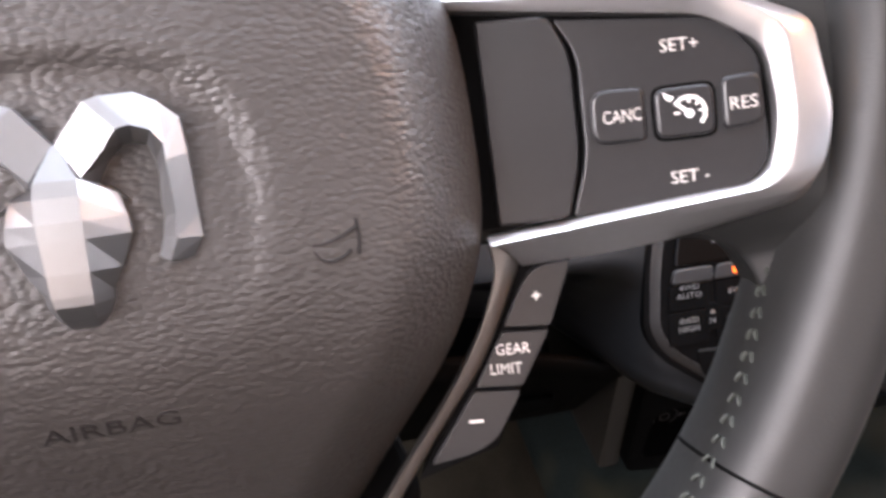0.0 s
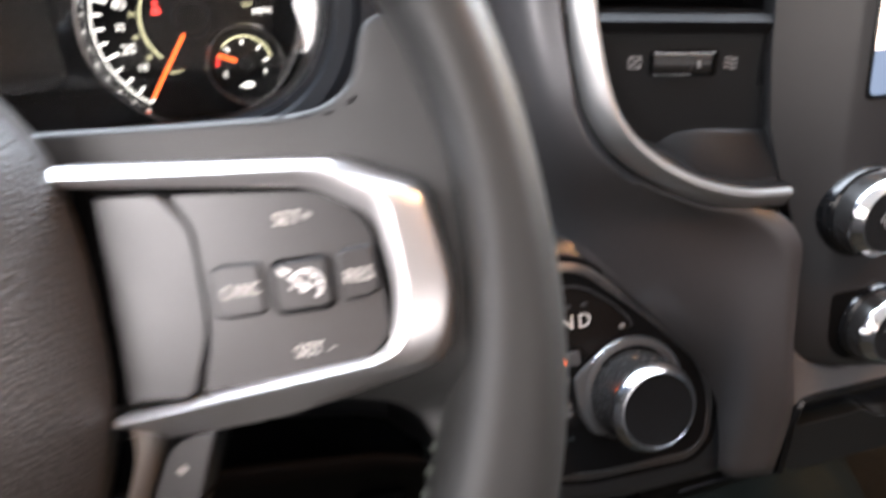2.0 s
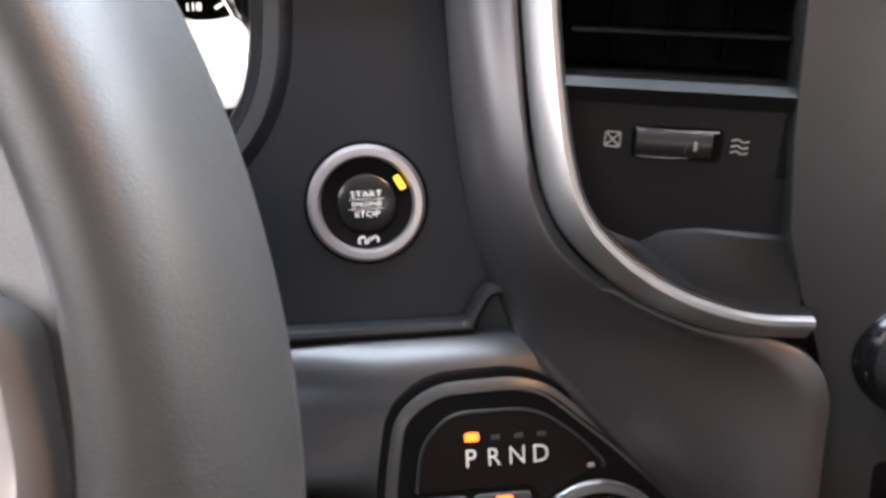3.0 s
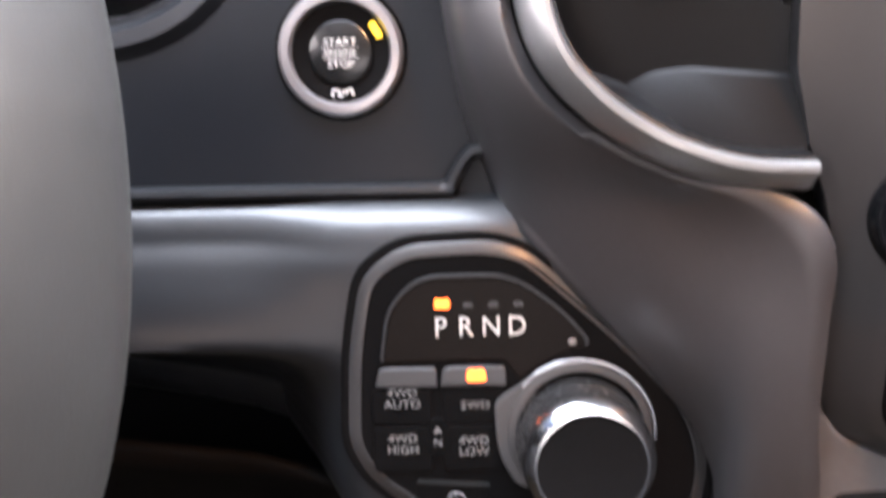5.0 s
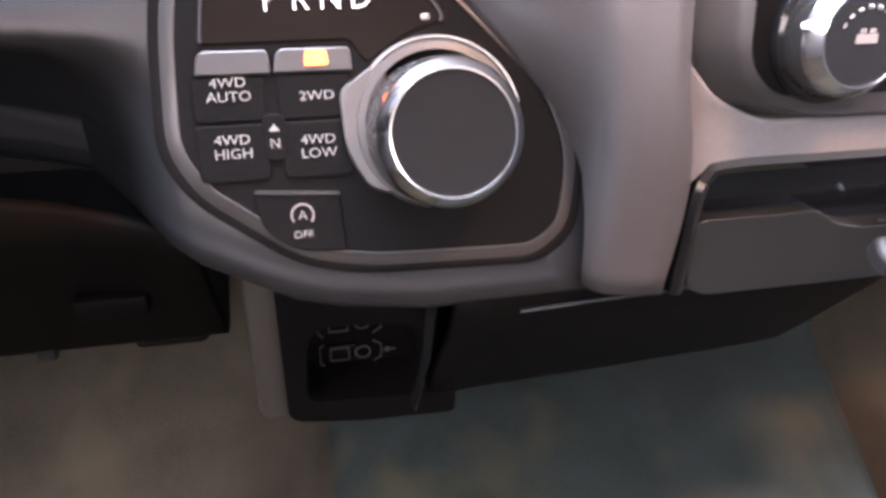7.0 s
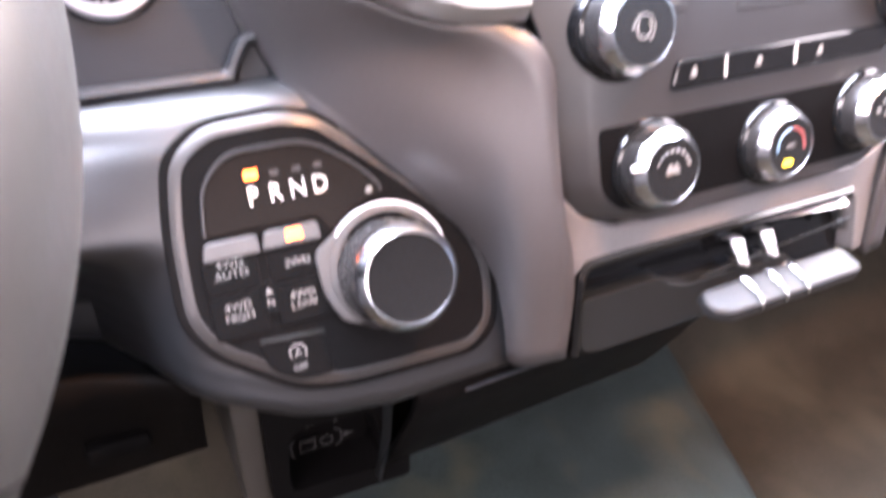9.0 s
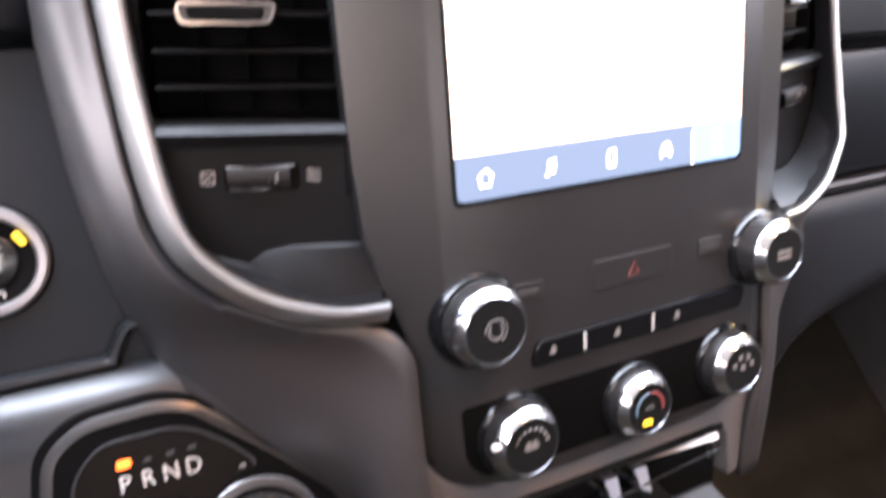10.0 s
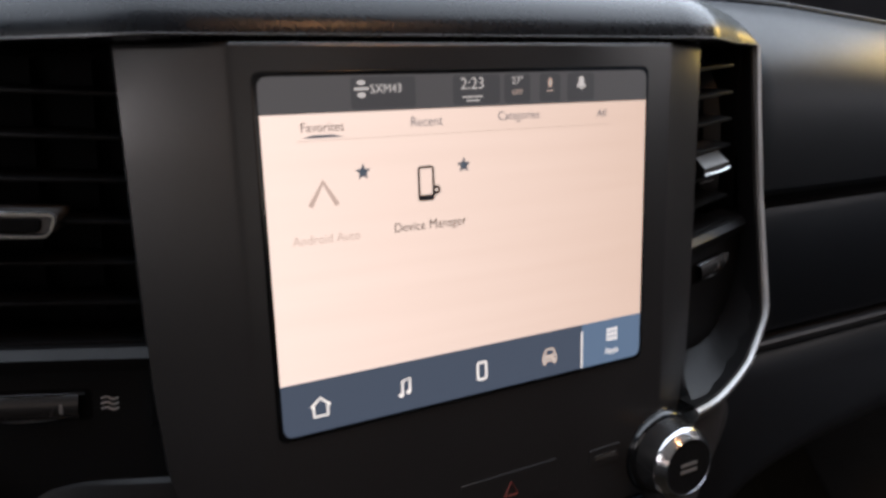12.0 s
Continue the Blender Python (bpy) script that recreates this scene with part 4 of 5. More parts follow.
part("needle", sweep([(fu - 4, fv + 1.5, 5), (fu - 13, fv + 5.5, 4.5)], rod(1.0, 5, 0.6)), NEEDLE, fuel)
part("needle_hub", lathe([(0, 7), (4, 7), (4.8, 3)], 24, fu, fv), BLACK, fuel)
letters("E", 2.8, fu - 10.5, fv - 4.5, 3.2, fuel, DIAL_WHITE)
letters("F", 2.8, fu + 10, fv - 5, 3.2, fuel, DIAL_WHITE)
part("pump_sign", join(box(fu - 1.8, fu + 1.6, fv - 12.4, fv - 9.4, 3, 3.3), box(fu + 1.8, fu + 2.8, fv - 12.2, fv - 10, 3, 3.3), plate([(fu - 4, fv - 11), (fu - 2.6, fv - 10), (fu - 2.6, fv - 12)], 3, 3.3)), DIAL_WHITE, fuel)
# a clear lens, hollow across the dial
rows = [[(u, v, max(u, -60.0) ** 2 / 300) for u in list(range(-250, -60, 19)) + list(range(-60, 65, 4))] for v in (-52, -20, 20, 74)]
lens = thick(part("lens", loft(rows), GLASS, cluster, "clear lens over the dials", mm(0, 0, 30, -1.5, 0, 0)), 1.2)
lens.visible_shadow = False

# ---- start button ----
start = thing("start_button", START, "round engine start button with a silver ring in the dash", "push button")
part("ring", lathe([(18.2, -3), (18.6, 3.2), (19.6, 4.6), (22.2, 4.4), (23.6, 2.8), (24.0, -2)], 72), RING_SATIN, start, "satin silver ring")
part("shadow_gap", lathe([(23.8, 0.4), (25.2, 0.4), (25.2, -2)], 60), BLACK, start)
part("collar", lathe([(12.2, 1.2), (18.4, 2.4), (18.4, -3)], 60), BLACK, start, "dark collar")
cap = part("cap", lathe([(0, 3.0), (10.6, 3.0), (11.8, 2.4), (12.2, 1.0), (12.2, -3)], 56), KNOB_FACE, start, "dark pressed cap")
letters("START", 2.4, 0, 4.0, 3.0, cap, PRINT, wide=1.25)
letters("ENGINE", 1.9, 0, 0, 3.0, cap, PRINT, wide=1.25)
letters("STOP", 2.4, 0, -4.0, 3.0, cap, PRINT, wide=1.25)
part("bar", box(-7, 7, 1.85, 2.02, 2.9, 3.08), PRINT, cap)
part("bar", box(-7, 7, -2.02, -1.85, 2.9, 3.08), PRINT, cap)
part("lamp", plate(rrect(0, 0, 6.2, 2.7, 0.8), 2.2, 3.0), LED_YELLOW, start, "lit yellow lamp", mm(13.6, 8.1, 0, 0, 0, -60))
part("run_sign", join(sweep([(-2.6 + 1.5 * math.cos(t), -15 + 1.5 * math.sin(t), 2.2) for t in [radians(-60 + 30 * k) for k in range(11)]], rod(0.28, 5)), sweep([(-0.6, -16.4, 2.2), (0.6, -13.6, 2.2)], rod(0.25, 5)), sweep([(2.6 + 1.3 * math.cos(t), -15 + 1.5 * math.sin(t), 2.2) for t in [radians(-30 + 30 * k) for k in range(8)]], rod(0.4, 5))), PRINT, start)

# ---- gear selector panel ----
sel = thing("gear_selector", SHIFT, "black gear selector panel with silver rotary dial and lit lamps", "gear selector")
edge = [(-40, 60, 20), (-34.5, 89, 14), (-19, 100, 12), (14, 101, 14), (28, 97, 10), (62, 67, 14), (90, 37, 16), (97, 14, 16), (92.5, -12, 12), (80, -21.5, 10), (20, -19.8, 10), (-2, -15, 12), (-33, 8, 14), (-41.5, 23, 12)]
big = rp(edge, 10, 5)
inset = lambda d: [((p[0] - 28) * (1 - d / 62) + 28, (p[1] - 38) * (1 - d / 58) + 38) for p in big]
part("surround", plate(inset(-2.2), -26, 0.8, 0.6, holes=[inset(1.5)]), BLACK, sel, "dark recess round the panel")
part("bezel", sweep([(*p, 0) for p in inset(1.0)], [(-1.8, -5), (-1.8, -0.4), (-1.2, 0.3), (0.6, 1.3), (3.6, 2.7), (4.3, 2.8), (4.9, 1.8), (5.0, -5)], closed=True), BEZEL_LINE, sel, "grey satin bezel line")
part("panel_floor", plate(inset(4.0), -6, 2.5), BLACK, sel, "matt black panel")
disp = [(-27, 55, 3), (-24, 76, 8), (-12, 87.5, 8), (22, 87.5, 10), (40, 74, 8), (52, 60, 10), (38, 57, 8), (24, 47, 4), (19, 55.2, 2)]
display = part("display", plate(rp(disp, 4), -4, 3.0, 0.8), DISPLAY_BLACK, sel, "gloss black gear display")
part("display_rim", sweep([(*p, 3.0) for p in rp(disp, 4)][3:34], rod(0.7, 6)), KNEE, display)
for ch, u in zip("PRND", (-4.6, 4.7, 14.2, 23.7)):
    letters(ch, 7.4, u, 68.5, 3.0, display, SOFT_PRINT, wide=0.92, name="gear_letter")
part("gear_lamp", plate(rrect(-3.8, 77.2, 5.6, 3.4, 1), 2.8, 3.5), LED_ORANGE, display, "lit orange lamp over P")
for u in (5.7, 15.1, 24.3):
    part("gear_lamp", plate(rrect(u, 76.4, 3.6, 1.8, 0.6), 2.8, 3.2), SWITCH, display, "unlit lamp")
for a, c in ((-29.5, -6.2), (-5.4, 19.5)):
    part("lamp_bar", plate(rp([(a, 46.0, 1), (c, 45.8, 1), (c - 0.4, 53.2, 2), (a + 1.4, 53.4, 3)], 2), 0, 4.0, 1.2, 3), LAMP_STRIP, sel, "grey lamp strip")
part("drive_lamp", plate(rp([(4.5, 48, 1), (12, 48, 1), (11.4, 52.4, 1), (5.0, 52.4, 1)], 1), 3.8, 4.5), LED_ORANGE, sel, "lit orange lamp over two wheel drive")
for nm, a, c, d, e in (("four_wheel_auto", -31, -8.6, 31.4, 45), ("two_wheel", -4.8, 18.0, 31.4, 45), ("four_wheel_high", -31, -8.6, 12.5, 30.6), ("four_wheel_low", -4.8, 18.0, 12.5, 30.6)):
    b = part(nm + "_button", plate(rp([(a, d, 3), (c, d, 3), (c, e, 2), (a, e, 2)], 2), -4, 3.3, 0.5, 2), BLACK, sel, "black push button")
    if nm == "two_wheel":
        letters("2WD", 2.9, 7.6, 38.6, 3.3, b, DIM_PRINT, wide=1.2)
    else:
        words = {"four_wheel_auto": ("4WD", "AUTO", -19.6, 41.6), "four_wheel_high": ("4WD", "HIGH", -19.9, 23.8), "four_wheel_low": ("4WD", "LOW", 6.9, 22.6)}[nm]
        ink = DIM_PRINT
        letters(words[0], 3.1, words[2], words[3] + 2.2, 3.3, b, ink, wide=1.12)
        letters(words[1], 3.1, words[2], words[3] - 2.2, 3.3, b, ink, wide=1.12)
neutral = part("neutral_button", plate(rrect(-6.7, 26, 7.6, 15, 3.6), 0, 3.5, 0.4), BLACK, sel)
letters("N", 3.2, -6.7, 24.2, 3.5, neutral, DIM_PRINT)
part("arrow", plate([(-8.4, 28.0), (-5.0, 28.0), (-6.7, 30.4)], 3.5, 3.7), DIM_PRINT, neutral)
off = part("stop_start_off_button", plate(rp([(-15.6, 8.6, 1), (12.2, 6.4, 1), (13.6, -12.6, 2), (-2, -12, 6), (-13, -4, 5)], 2), -4, 3.2, 0.8), BLACK, sel, "black stop start button")
part("highlight_bar", box(-15.2, 12, 6.0, 7.6, 2.8, 3.6, 0.3), GREY_FLAP, off, m=mm(0, 0.8, 0, 0, 0, -4.2))
letters("A", 3.2, -0.2, 0.4, 3.2, off, DIM_PRINT)
letters("OFF", 2.3, -0.4, -6.0, 3.2, off, DIM_PRINT, wide=1.15)
part("ring_sign", sweep([(-0.2 + 3.6 * math.cos(t), 0.4 + 3.6 * math.sin(t), 3.25) for t in [radians(-40 + 28 * k) for k in range(10)]], rod(0.32, 5)), DIM_PRINT, off)
# rotary dial
ku, kv = 46.2, 24.8
base = part("dial_base", join(lathe([(28.2, -2), (27.8, 4), (26.6, 6), (24, 6.5), (24, -2)], 64, ku, kv + 2.5), plate(rp([(14.5, 40, 4), (22, 44.5, 3), (30, 50, 3), (30, 5, 3), (22, 8, 3), (15.5, 20, 8)], 3), -2, 5.6, 1.4)), DARK_SATIN, sel, "dull silver collar of the dial")
part("collar_line", sweep([(ku + 28.0 * math.cos(t), kv + 2.5 + 28.0 * math.sin(t), 5) for t in [radians(-5 + 7.2 * k) for k in range(21)]], rod(0.8, 6)), CHROME, base)
knob = part("rotary_dial", lathe([(24.4, 2), (24.0, 8), (23.2, 20), (22.4, 24.5)], 72, ku, kv), DARK_CHROME, sel, "knurled dark dial")
part("dial_rim", lathe([(22.4, 22.5), (23.3, 24.2), (23.1, 26.0), (22.2, 28.0), (19.6, 30.8), (18.9, 30.9), (18.6, 30.2)], 72, ku, kv), CHROME, knob, "bright silver rim")
part("dial_top", lathe([(0, 29.8), (14, 30.0), (19.0, 30.5)], 64, ku, kv), CAP, knob, "dark flat top")
part("pointer_mark", plate(rrect(44.2, 61.6, 3.0, 2.2, 0.8), 2, 3.4, 0.5, 2), DIM_PRINT, sel)

# ---- centre stack ----
stack = thing("center_stack", STACK, "dark centre stack with silver arc trim and grey frame", "center console")
rows_v = [(139, 128, -16), (137, 128, -15), (100, 128, -15), (60, 128, -15), (20, 127.5, -15), (-12, 125.5, -14), (-35, 120, -12), (-53, 113.5, -10), (-68, 110, -8), (-95, 109.5, -7), (-118, 109, -7), (-131, 104, -7), (-139, 95, -7), (-143, 82, -8), (-144.5, 70, -12)]
rows = []
for v, w, d in rows_v:
    inner = min(94.0, w - 14)
    cols = [(-w, d - 8), (-w, d), (-w + (w - inner) * 0.35, d * 0.62), (-inner - 3, -1.2), (-inner, 0), (-40, 0), (0, 0), (40, 0), (inner, 0), (inner + 3, -1.2), (w - (w - inner) * 0.35, d * 0.62), (w, d), (w, d - 8)]
    rows.append([(u, v, h) for u, h in cols])
thick(part("center_bezel", loft(rows), BEZEL, stack, "matt black bezel round screen and controls"), 3)
frame_loop = [(-128, -66, 2), (-112, -66, 2), (-110, -120, 10), (-100, -136, 8), (-80, -145.5, 6), (80, -146, 6), (102, -137, 8), (110, -120, 10), (112, -66, 2), (128, -66, 2), (122, -120, 8), (116, -203, 3), (96, -203, 2), (86.5, -167, 6), (77, -158, 6), (-97, -160.5, 8), (-107, -172, 10), (-116, -205, 3), (-130, -203, 3), (-128, -120, 8)]
frame_bm = plate(rp(frame_loop, 4, 5), -42, -5.0, 2.5, 3)
for w in frame_bm.verts:
    w.co.z -= 9 * max(0, -w.co.y - 155) / 50 + 4.5 * min(max((abs(w.co.x) - 103) / 6, 0), 1)
part("console_frame", frame_bm, FRAME_GREY, stack, "grey console frame with two legs")
part("climate_panel", plate(rp([(-92, -97, 4), (-91, -126, 8), (-80, -137, 8), (80, -137, 8), (91, -126, 8), (92, -97, 4)], 4), -3, 0.4, 0.4), BLACK, stack, "black field behind the climate knobs")
# silver arcs at both sides
arc_pts = [(-206.5, 141), (-206.2, 95), (-205.4, 57), (-202.5, 18), (-197, -5), (-184, -21), (-168, -32), (-152, -38.6), (-138, -41.6), (-121.5, -41.8)]
for sg in (1, -1):
    pth = [Vector((sg * p.x, p.y, arc_depth(p.x) + arc_lift(p.x, p.y))) for p in curve([(*p, 0) for p in arc_pts], 6)]
    prof = [(-3.4 * sg, -1.6), (-3.4 * sg, -1.2), (-2.4 * sg, 0.8), (-0.4 * sg, 0.8), (0.6 * sg, 0.0), (5.6 * sg, -3.9), (7.3 * sg, -7.5), (7.3 * sg, -18)]
    arc = part("arc_trim", sweep(pth, prof), ARC_SILVER, stack, "satin silver arc round the air vent")
    part("arc_lining", sweep(pth, [(-3.4 * sg, -1.6), (-3.4 * sg, -13), (-4.8 * sg, -13), (-4.6 * sg, -2.2)]), VENT_FACE, arc, "dark lining inside the arc")

# volume, tuning and climate knobs
def control_knob(u, v, h, r, label):
    k = thing("control_knob", STACK @ mm(u, v, 0), label, "knob", "knobs on the centre stack")
    part("skirt", lathe([(r + 4.4, -8), (r + 4.0, 1.0), (r + 2.8, 3.0), (r + 1.4, 3.6), (r + 0.8, 2.6)], 48), GLOSS, k, "dark glossy skirt")
    part("side", lathe([(r + 1.4, 1), (r + 0.8, h * 0.5), (r - 0.1, h - 5.3)], 48), DARK_CHROME, k, "dark shiny side")
    part("rim", lathe([(r - 0.3, h - 5.6), (r + 0.3, h - 5.0), (r + 0.1, h - 4.2), (r - 0.9, h - 3.0), (r - 2.9, h - 0.5), (r - 3.3, h - 0.1), (r - 3.8, h - 0.1), (r - 4.0, h - 0.7)], 56), CHROME, k, "wide bright chrome rim")
    f = part("face", lathe([(0, h - 0.6), (r - 3.9, h - 0.4)], 40), KNOB_FACE, k, "black face")
    return k, f


face = control_knob(-80.4, -55.6, 17, 18.8, "chrome rimmed volume knob with a power sign")[1]
part("power_sign", join(sweep([(3.6 * math.cos(t), 3.6 * math.sin(t), 16.6) for t in [radians(130 + 28 * k) for k in range(11)]], rod(0.4, 5)), sweep([(5.5 * math.cos(t) , 5.5 * math.sin(t), 16.6) for t in [radians(-60 + 24 * k) for k in range(11)]], rod(0.3, 5))), DIM_PRINT, face)
face = control_knob(96.5, -53.6, 19, 17.4, "chrome rimmed tuning knob with a lit amber side")[1]
part("browse_sign", join(box(-5, 5, 0.6, 2.2, 18.6, 18.9), box(-5, 5, -2.6, -1.0, 18.6, 18.9)), DIM_PRINT, face)
fan, face = control_knob(-64, -117.5, 16, 18.0, "chrome rimmed fan speed knob with a white mark")
part("fan_sign", join(*[sweep([(9 * math.cos(t), 9 * math.sin(t), 15.6), (9 * math.cos(t + 0.16), 9 * math.sin(t + 0.16), 15.6)], rod(0.3 + 0.09 * k, 5)) for k, t in enumerate([radians(150 - 20 * i) for i in range(8)])], box(-3.6, 3.6, -1.4, 1.2, 15.3, 15.7), box(-2.6, -0.6, 1.4, 2.8, 15.3, 15.7), box(0.6, 2.6, 1.4, 2.8, 15.3, 15.7)), DIM_PRINT, face)
part("mark", box(-19.4, -13.0, 3.0, 4.8, 11.0, 14.6, 0.4), PRINT, fan)
temp, face = control_knob(9, -120, 14, 17.4, "chrome rimmed temperature knob with an amber lamp")
part("cold_arc", sweep([(8.6 * math.cos(t), 8.6 * math.sin(t), 13.6) for t in [radians(95 + 14 * k) for k in range(8)]], rod(0.5, 5)), surf("cold_blue", (0.09, 0.16, 0.22), 0.5), face)
part("hot_arc", sweep([(8.6 * math.cos(t), 8.6 * math.sin(t), 13.6) for t in [radians(85 - 14 * k) for k in range(8)]], rod(0.5, 5)), surf("hot_red", (0.26, 0.05, 0.045), 0.5), face)
part("lamp", plate(rrect(-1.6, -7.6, 5.4, 2.6, 0.6), 13.3, 14.1), LED_YELLOW, face, "lit amber lamp")
letters("A/C", 2.4, 0, 0.4, 13.5, face, DIM_PRINT)
part("mark", box(-0.8, 0.8, 12.4, 16.2, 10.6, 13.4, 0.3), PRINT, temp)
face = control_knob(73, -114, 15.5, 17.4, "chrome rimmed air direction knob")[1]
part("mode_signs", join(*[box(6.6 * math.cos(t) - 1.3, 6.6 * math.cos(t) + 1.3, 6.6 * math.sin(t) - 1.4, 6.6 * math.sin(t) + 1.4, 14.8, 15.2) for t in (0.2, 1.0, 1.9, 2.8)], box(-1.6, 1.6, -1.2, 1.6, 14.8, 15.2)), DIM_PRINT, face)

# button row over the climate knobs, hazard button, small signs
row = thing("button_row", STACK @ mm(0, -79, 0), "glossy black row of seat and air buttons", "switch panel")
part("strip", plate(rp([(-54, -7, 4), (84, -6, 4), (88, 7, 6), (-50, 6, 4)], 4), -2, 2.2, 1.2, 2), GLOSS, row)
for u, w in ((-41, 2.6), (-2, 2.6), (37.5, 2.6)):
    part("sign", join(plate(rrect(u, 0, w, 4.2, 1.0), 2.2, 2.4), box(u - 2.2, u - 1.2, -2.2, -0.4, 2.2, 2.4)), DIM_PRINT, row)
for u in (-22.6, 20.8):
    part("divider", box(u - 0.4, u + 0.4, -4.4, 4.6, 2.2, 2.7), SOFT_PRINT, row)
haz = thing("hazard_button", STACK @ mm(10, -48, 0), "dark hazard button with a dull red triangle", "push button")
part("cap", plate(rrect(0, 0, 50, 15, 2), -2, 0.5, 0.4), BEZEL, haz)
part("triangle", sweep([(-3.4, -3.2, 0.5), (3.4, -3.2, 0.5), (0, 3, 0.5)], rod(0.5, 5), closed=True), surf("dull_red", (0.14, 0.022, 0.016), 0.6), haz)
for u, v, w, nm in ((-53, -47.5, 11, "mute_mark"), (62, -46.5, 12, "browse_mark")):
    ob = thing("small_button", STACK @ mm(u, v, 0), "small dark button with a grey printed mark", "push button", "small stack buttons")
    part("cap", plate(rrect(0, 0, w + 6, 9, 1.5), -2, 0.5, 0.4), BEZEL, ob)
    part("mark", plate(rrect(0, 0, w, 2.4, 0.4), 0.4, 0.7), FAINT, ob)

# ---- infotainment display ----
scr = thing("infotainment_display", STACK, "lit touch screen in the centre stack showing an apps page", "touch screen")
part("glass_edge", plate(rrect(-3.4, 63.6, 171, 132, 4), -2, 0.6, 0.5), GLOSS, scr, "gloss black screen edge")
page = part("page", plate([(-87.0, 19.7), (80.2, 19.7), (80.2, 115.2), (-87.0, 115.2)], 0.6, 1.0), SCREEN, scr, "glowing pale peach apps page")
topbar = part("top_bar", plate(rp([(-87.0, 115.2, 0.1), (80.2, 115.2, 0.1), (80.2, 127.8, 4), (-87.0, 127.8, 4)], 4), 0.6, 1.0), SCREEN_TOP, scr, "dark grey status bar")
botbar = part("bottom_bar", plate(rp([(-87.0, -0.4, 4), (47.2, -0.4, 0.1), (47.2, 19.7, 0.1), (-87.0, 19.7, 0.1)], 4), 0.6, 1.0), SCREEN_BAR, scr, "blue grey menu bar")
tab = part("apps_tab", plate(rp([(47.2, -0.4, 0.1), (80.2, -0.4, 4), (80.2, 19.7, 0.1), (47.2, 19.7, 0.1)], 4), 0.6, 1.0), SCREEN_TAB, scr, "blue selected menu tab")
part("tab_edge", box(46.9, 47.5, -0.2, 16.5, 0.9, 1.1), SCREEN_WHITE, tab)
H = 1.0
for a, c in ((-54.5, -29.5), (-14, 6.5), (8.5, 20.5), (25, 35), (38.5, 52)):
    part("status_box", plate(rrect((a + c) / 2, 121.6, c - a, 11, 1.5), 0.9, H + 0.03), STATUS_DARK, topbar)
letters("SXM43", 3.1, -41, 123.0, H + 0.05, topbar, STATUS_WHITE, raised=0.06, wide=0.95)
part("radio_sign", join(plate(ell(-50.5, 125.2, 1.6, 0.8, 14), H, H + 0.1), plate(ell(-50.5, 120.9, 1.6, 0.9, 14), H, H + 0.1), box(-53.2, -47.8, 122.6, 123.5, H, H + 0.1)), STATUS_WHITE, topbar)
letters("2:23", 4.3, -5.6, 124.0, H + 0.05, topbar, STATUS_WHITE, raised=0.06)
part("drawer_lines", join(box(-10.0, -1.2, 118.8, 119.3, H, H + 0.1), box(-8.4, -2.6, 117.4, 117.9, H, H + 0.1)), STATUS_WHITE, topbar)
letters("27°", 2.7, 14.6, 124.8, H + 0.05, topbar, STATUS_WHITE, raised=0.06)
letters("EXT", 1.9, 14.6, 120.2, H + 0.05, topbar, PALE_INK, raised=0.06)
part("mic_sign", join(plate(ell(30, 123.5, 0.9, 1.9, 14), H, H + 0.1), box(28.4, 31.6, 120.2, 120.6, H, H + 0.1)), PALE_INK, topbar)
part("bell_sign", join(plate(rp([(43, 121.4), (48, 121.4), (47, 122.8), (46.6, 125.6), (44.4, 125.6), (44, 122.8)], 0.5, 2), H, H + 0.1), box(44.9, 46.1, 120.5, 121.1, H, H + 0.1)), STATUS_WHITE, topbar)
letters("Favorites", 3.3, -65.5, 110.6, H, page, INK, raised=0.06, wide=0.92)
part("underline", plate(rp([(-73, 106.9, 0.2), (-58, 106.9, 0.2), (-62, 107.9, 0.5), (-69, 107.9, 0.5)], 0.4), H, H + 0.1), STAR_INK, page)
part("rule", box(-75, 60, 105.9, 106.1, H, H + 0.08), PALE_INK, page)
letters("Recent", 3.6, -25.4, 110.8, H, page, STAR_INK, raised=0.06, wide=0.92)
letters("Categories", 3.4, 15.2, 110.9, H, page, STAR_INK, raised=0.06, wide=0.92)
letters("All", 3.2, 56.2, 110.6, H, page, STAR_INK, raised=0.06)
letters("Android Auto", 3.3, -66.2, 71.6, H, page, PALE_INK, raised=0.06, wide=0.94)
letters("Device Manager", 3.5, -25.0, 71.8, H, page, INK, raised=0.06, wide=0.94)
part("arrow_sign", sweep([(-71.6, 83.2, H), (-66.6, 91.6, H), (-61.6, 83.2, H)], [(-0.9, -0.1), (-0.9, 0.12), (0.9, 0.12), (0.9, -0.1)]), PALE_INK, page)
phone_out = rp([(-29.4, 81.8), (-23.4, 81.8), (-23.4, 94.0), (-29.4, 94.0)], 1.0)
gear = [(-22.2 + (2.0 if k % 2 else 1.45) * math.cos(math.pi * k / 8), 85.2 + (2.0 if k % 2 else 1.45) * math.sin(math.pi * k / 8)) for k in range(16)]
part("device_sign", join(sweep([(*p, H) for p in phone_out], [(-0.45, -0.1), (-0.45, 0.12), (0.45, 0.12), (0.45, -0.1)], closed=True), box(-29.2, -23.6, 81.9, 83.6, H, H + 0.1), plate(gear, H + 0.1, H + 0.24)), INK, page)
part("device_gear_eye", plate(ell(-22.2, 85.2, 0.62, 0.62, 12), H + 0.2, H + 0.3), SCREEN, page)
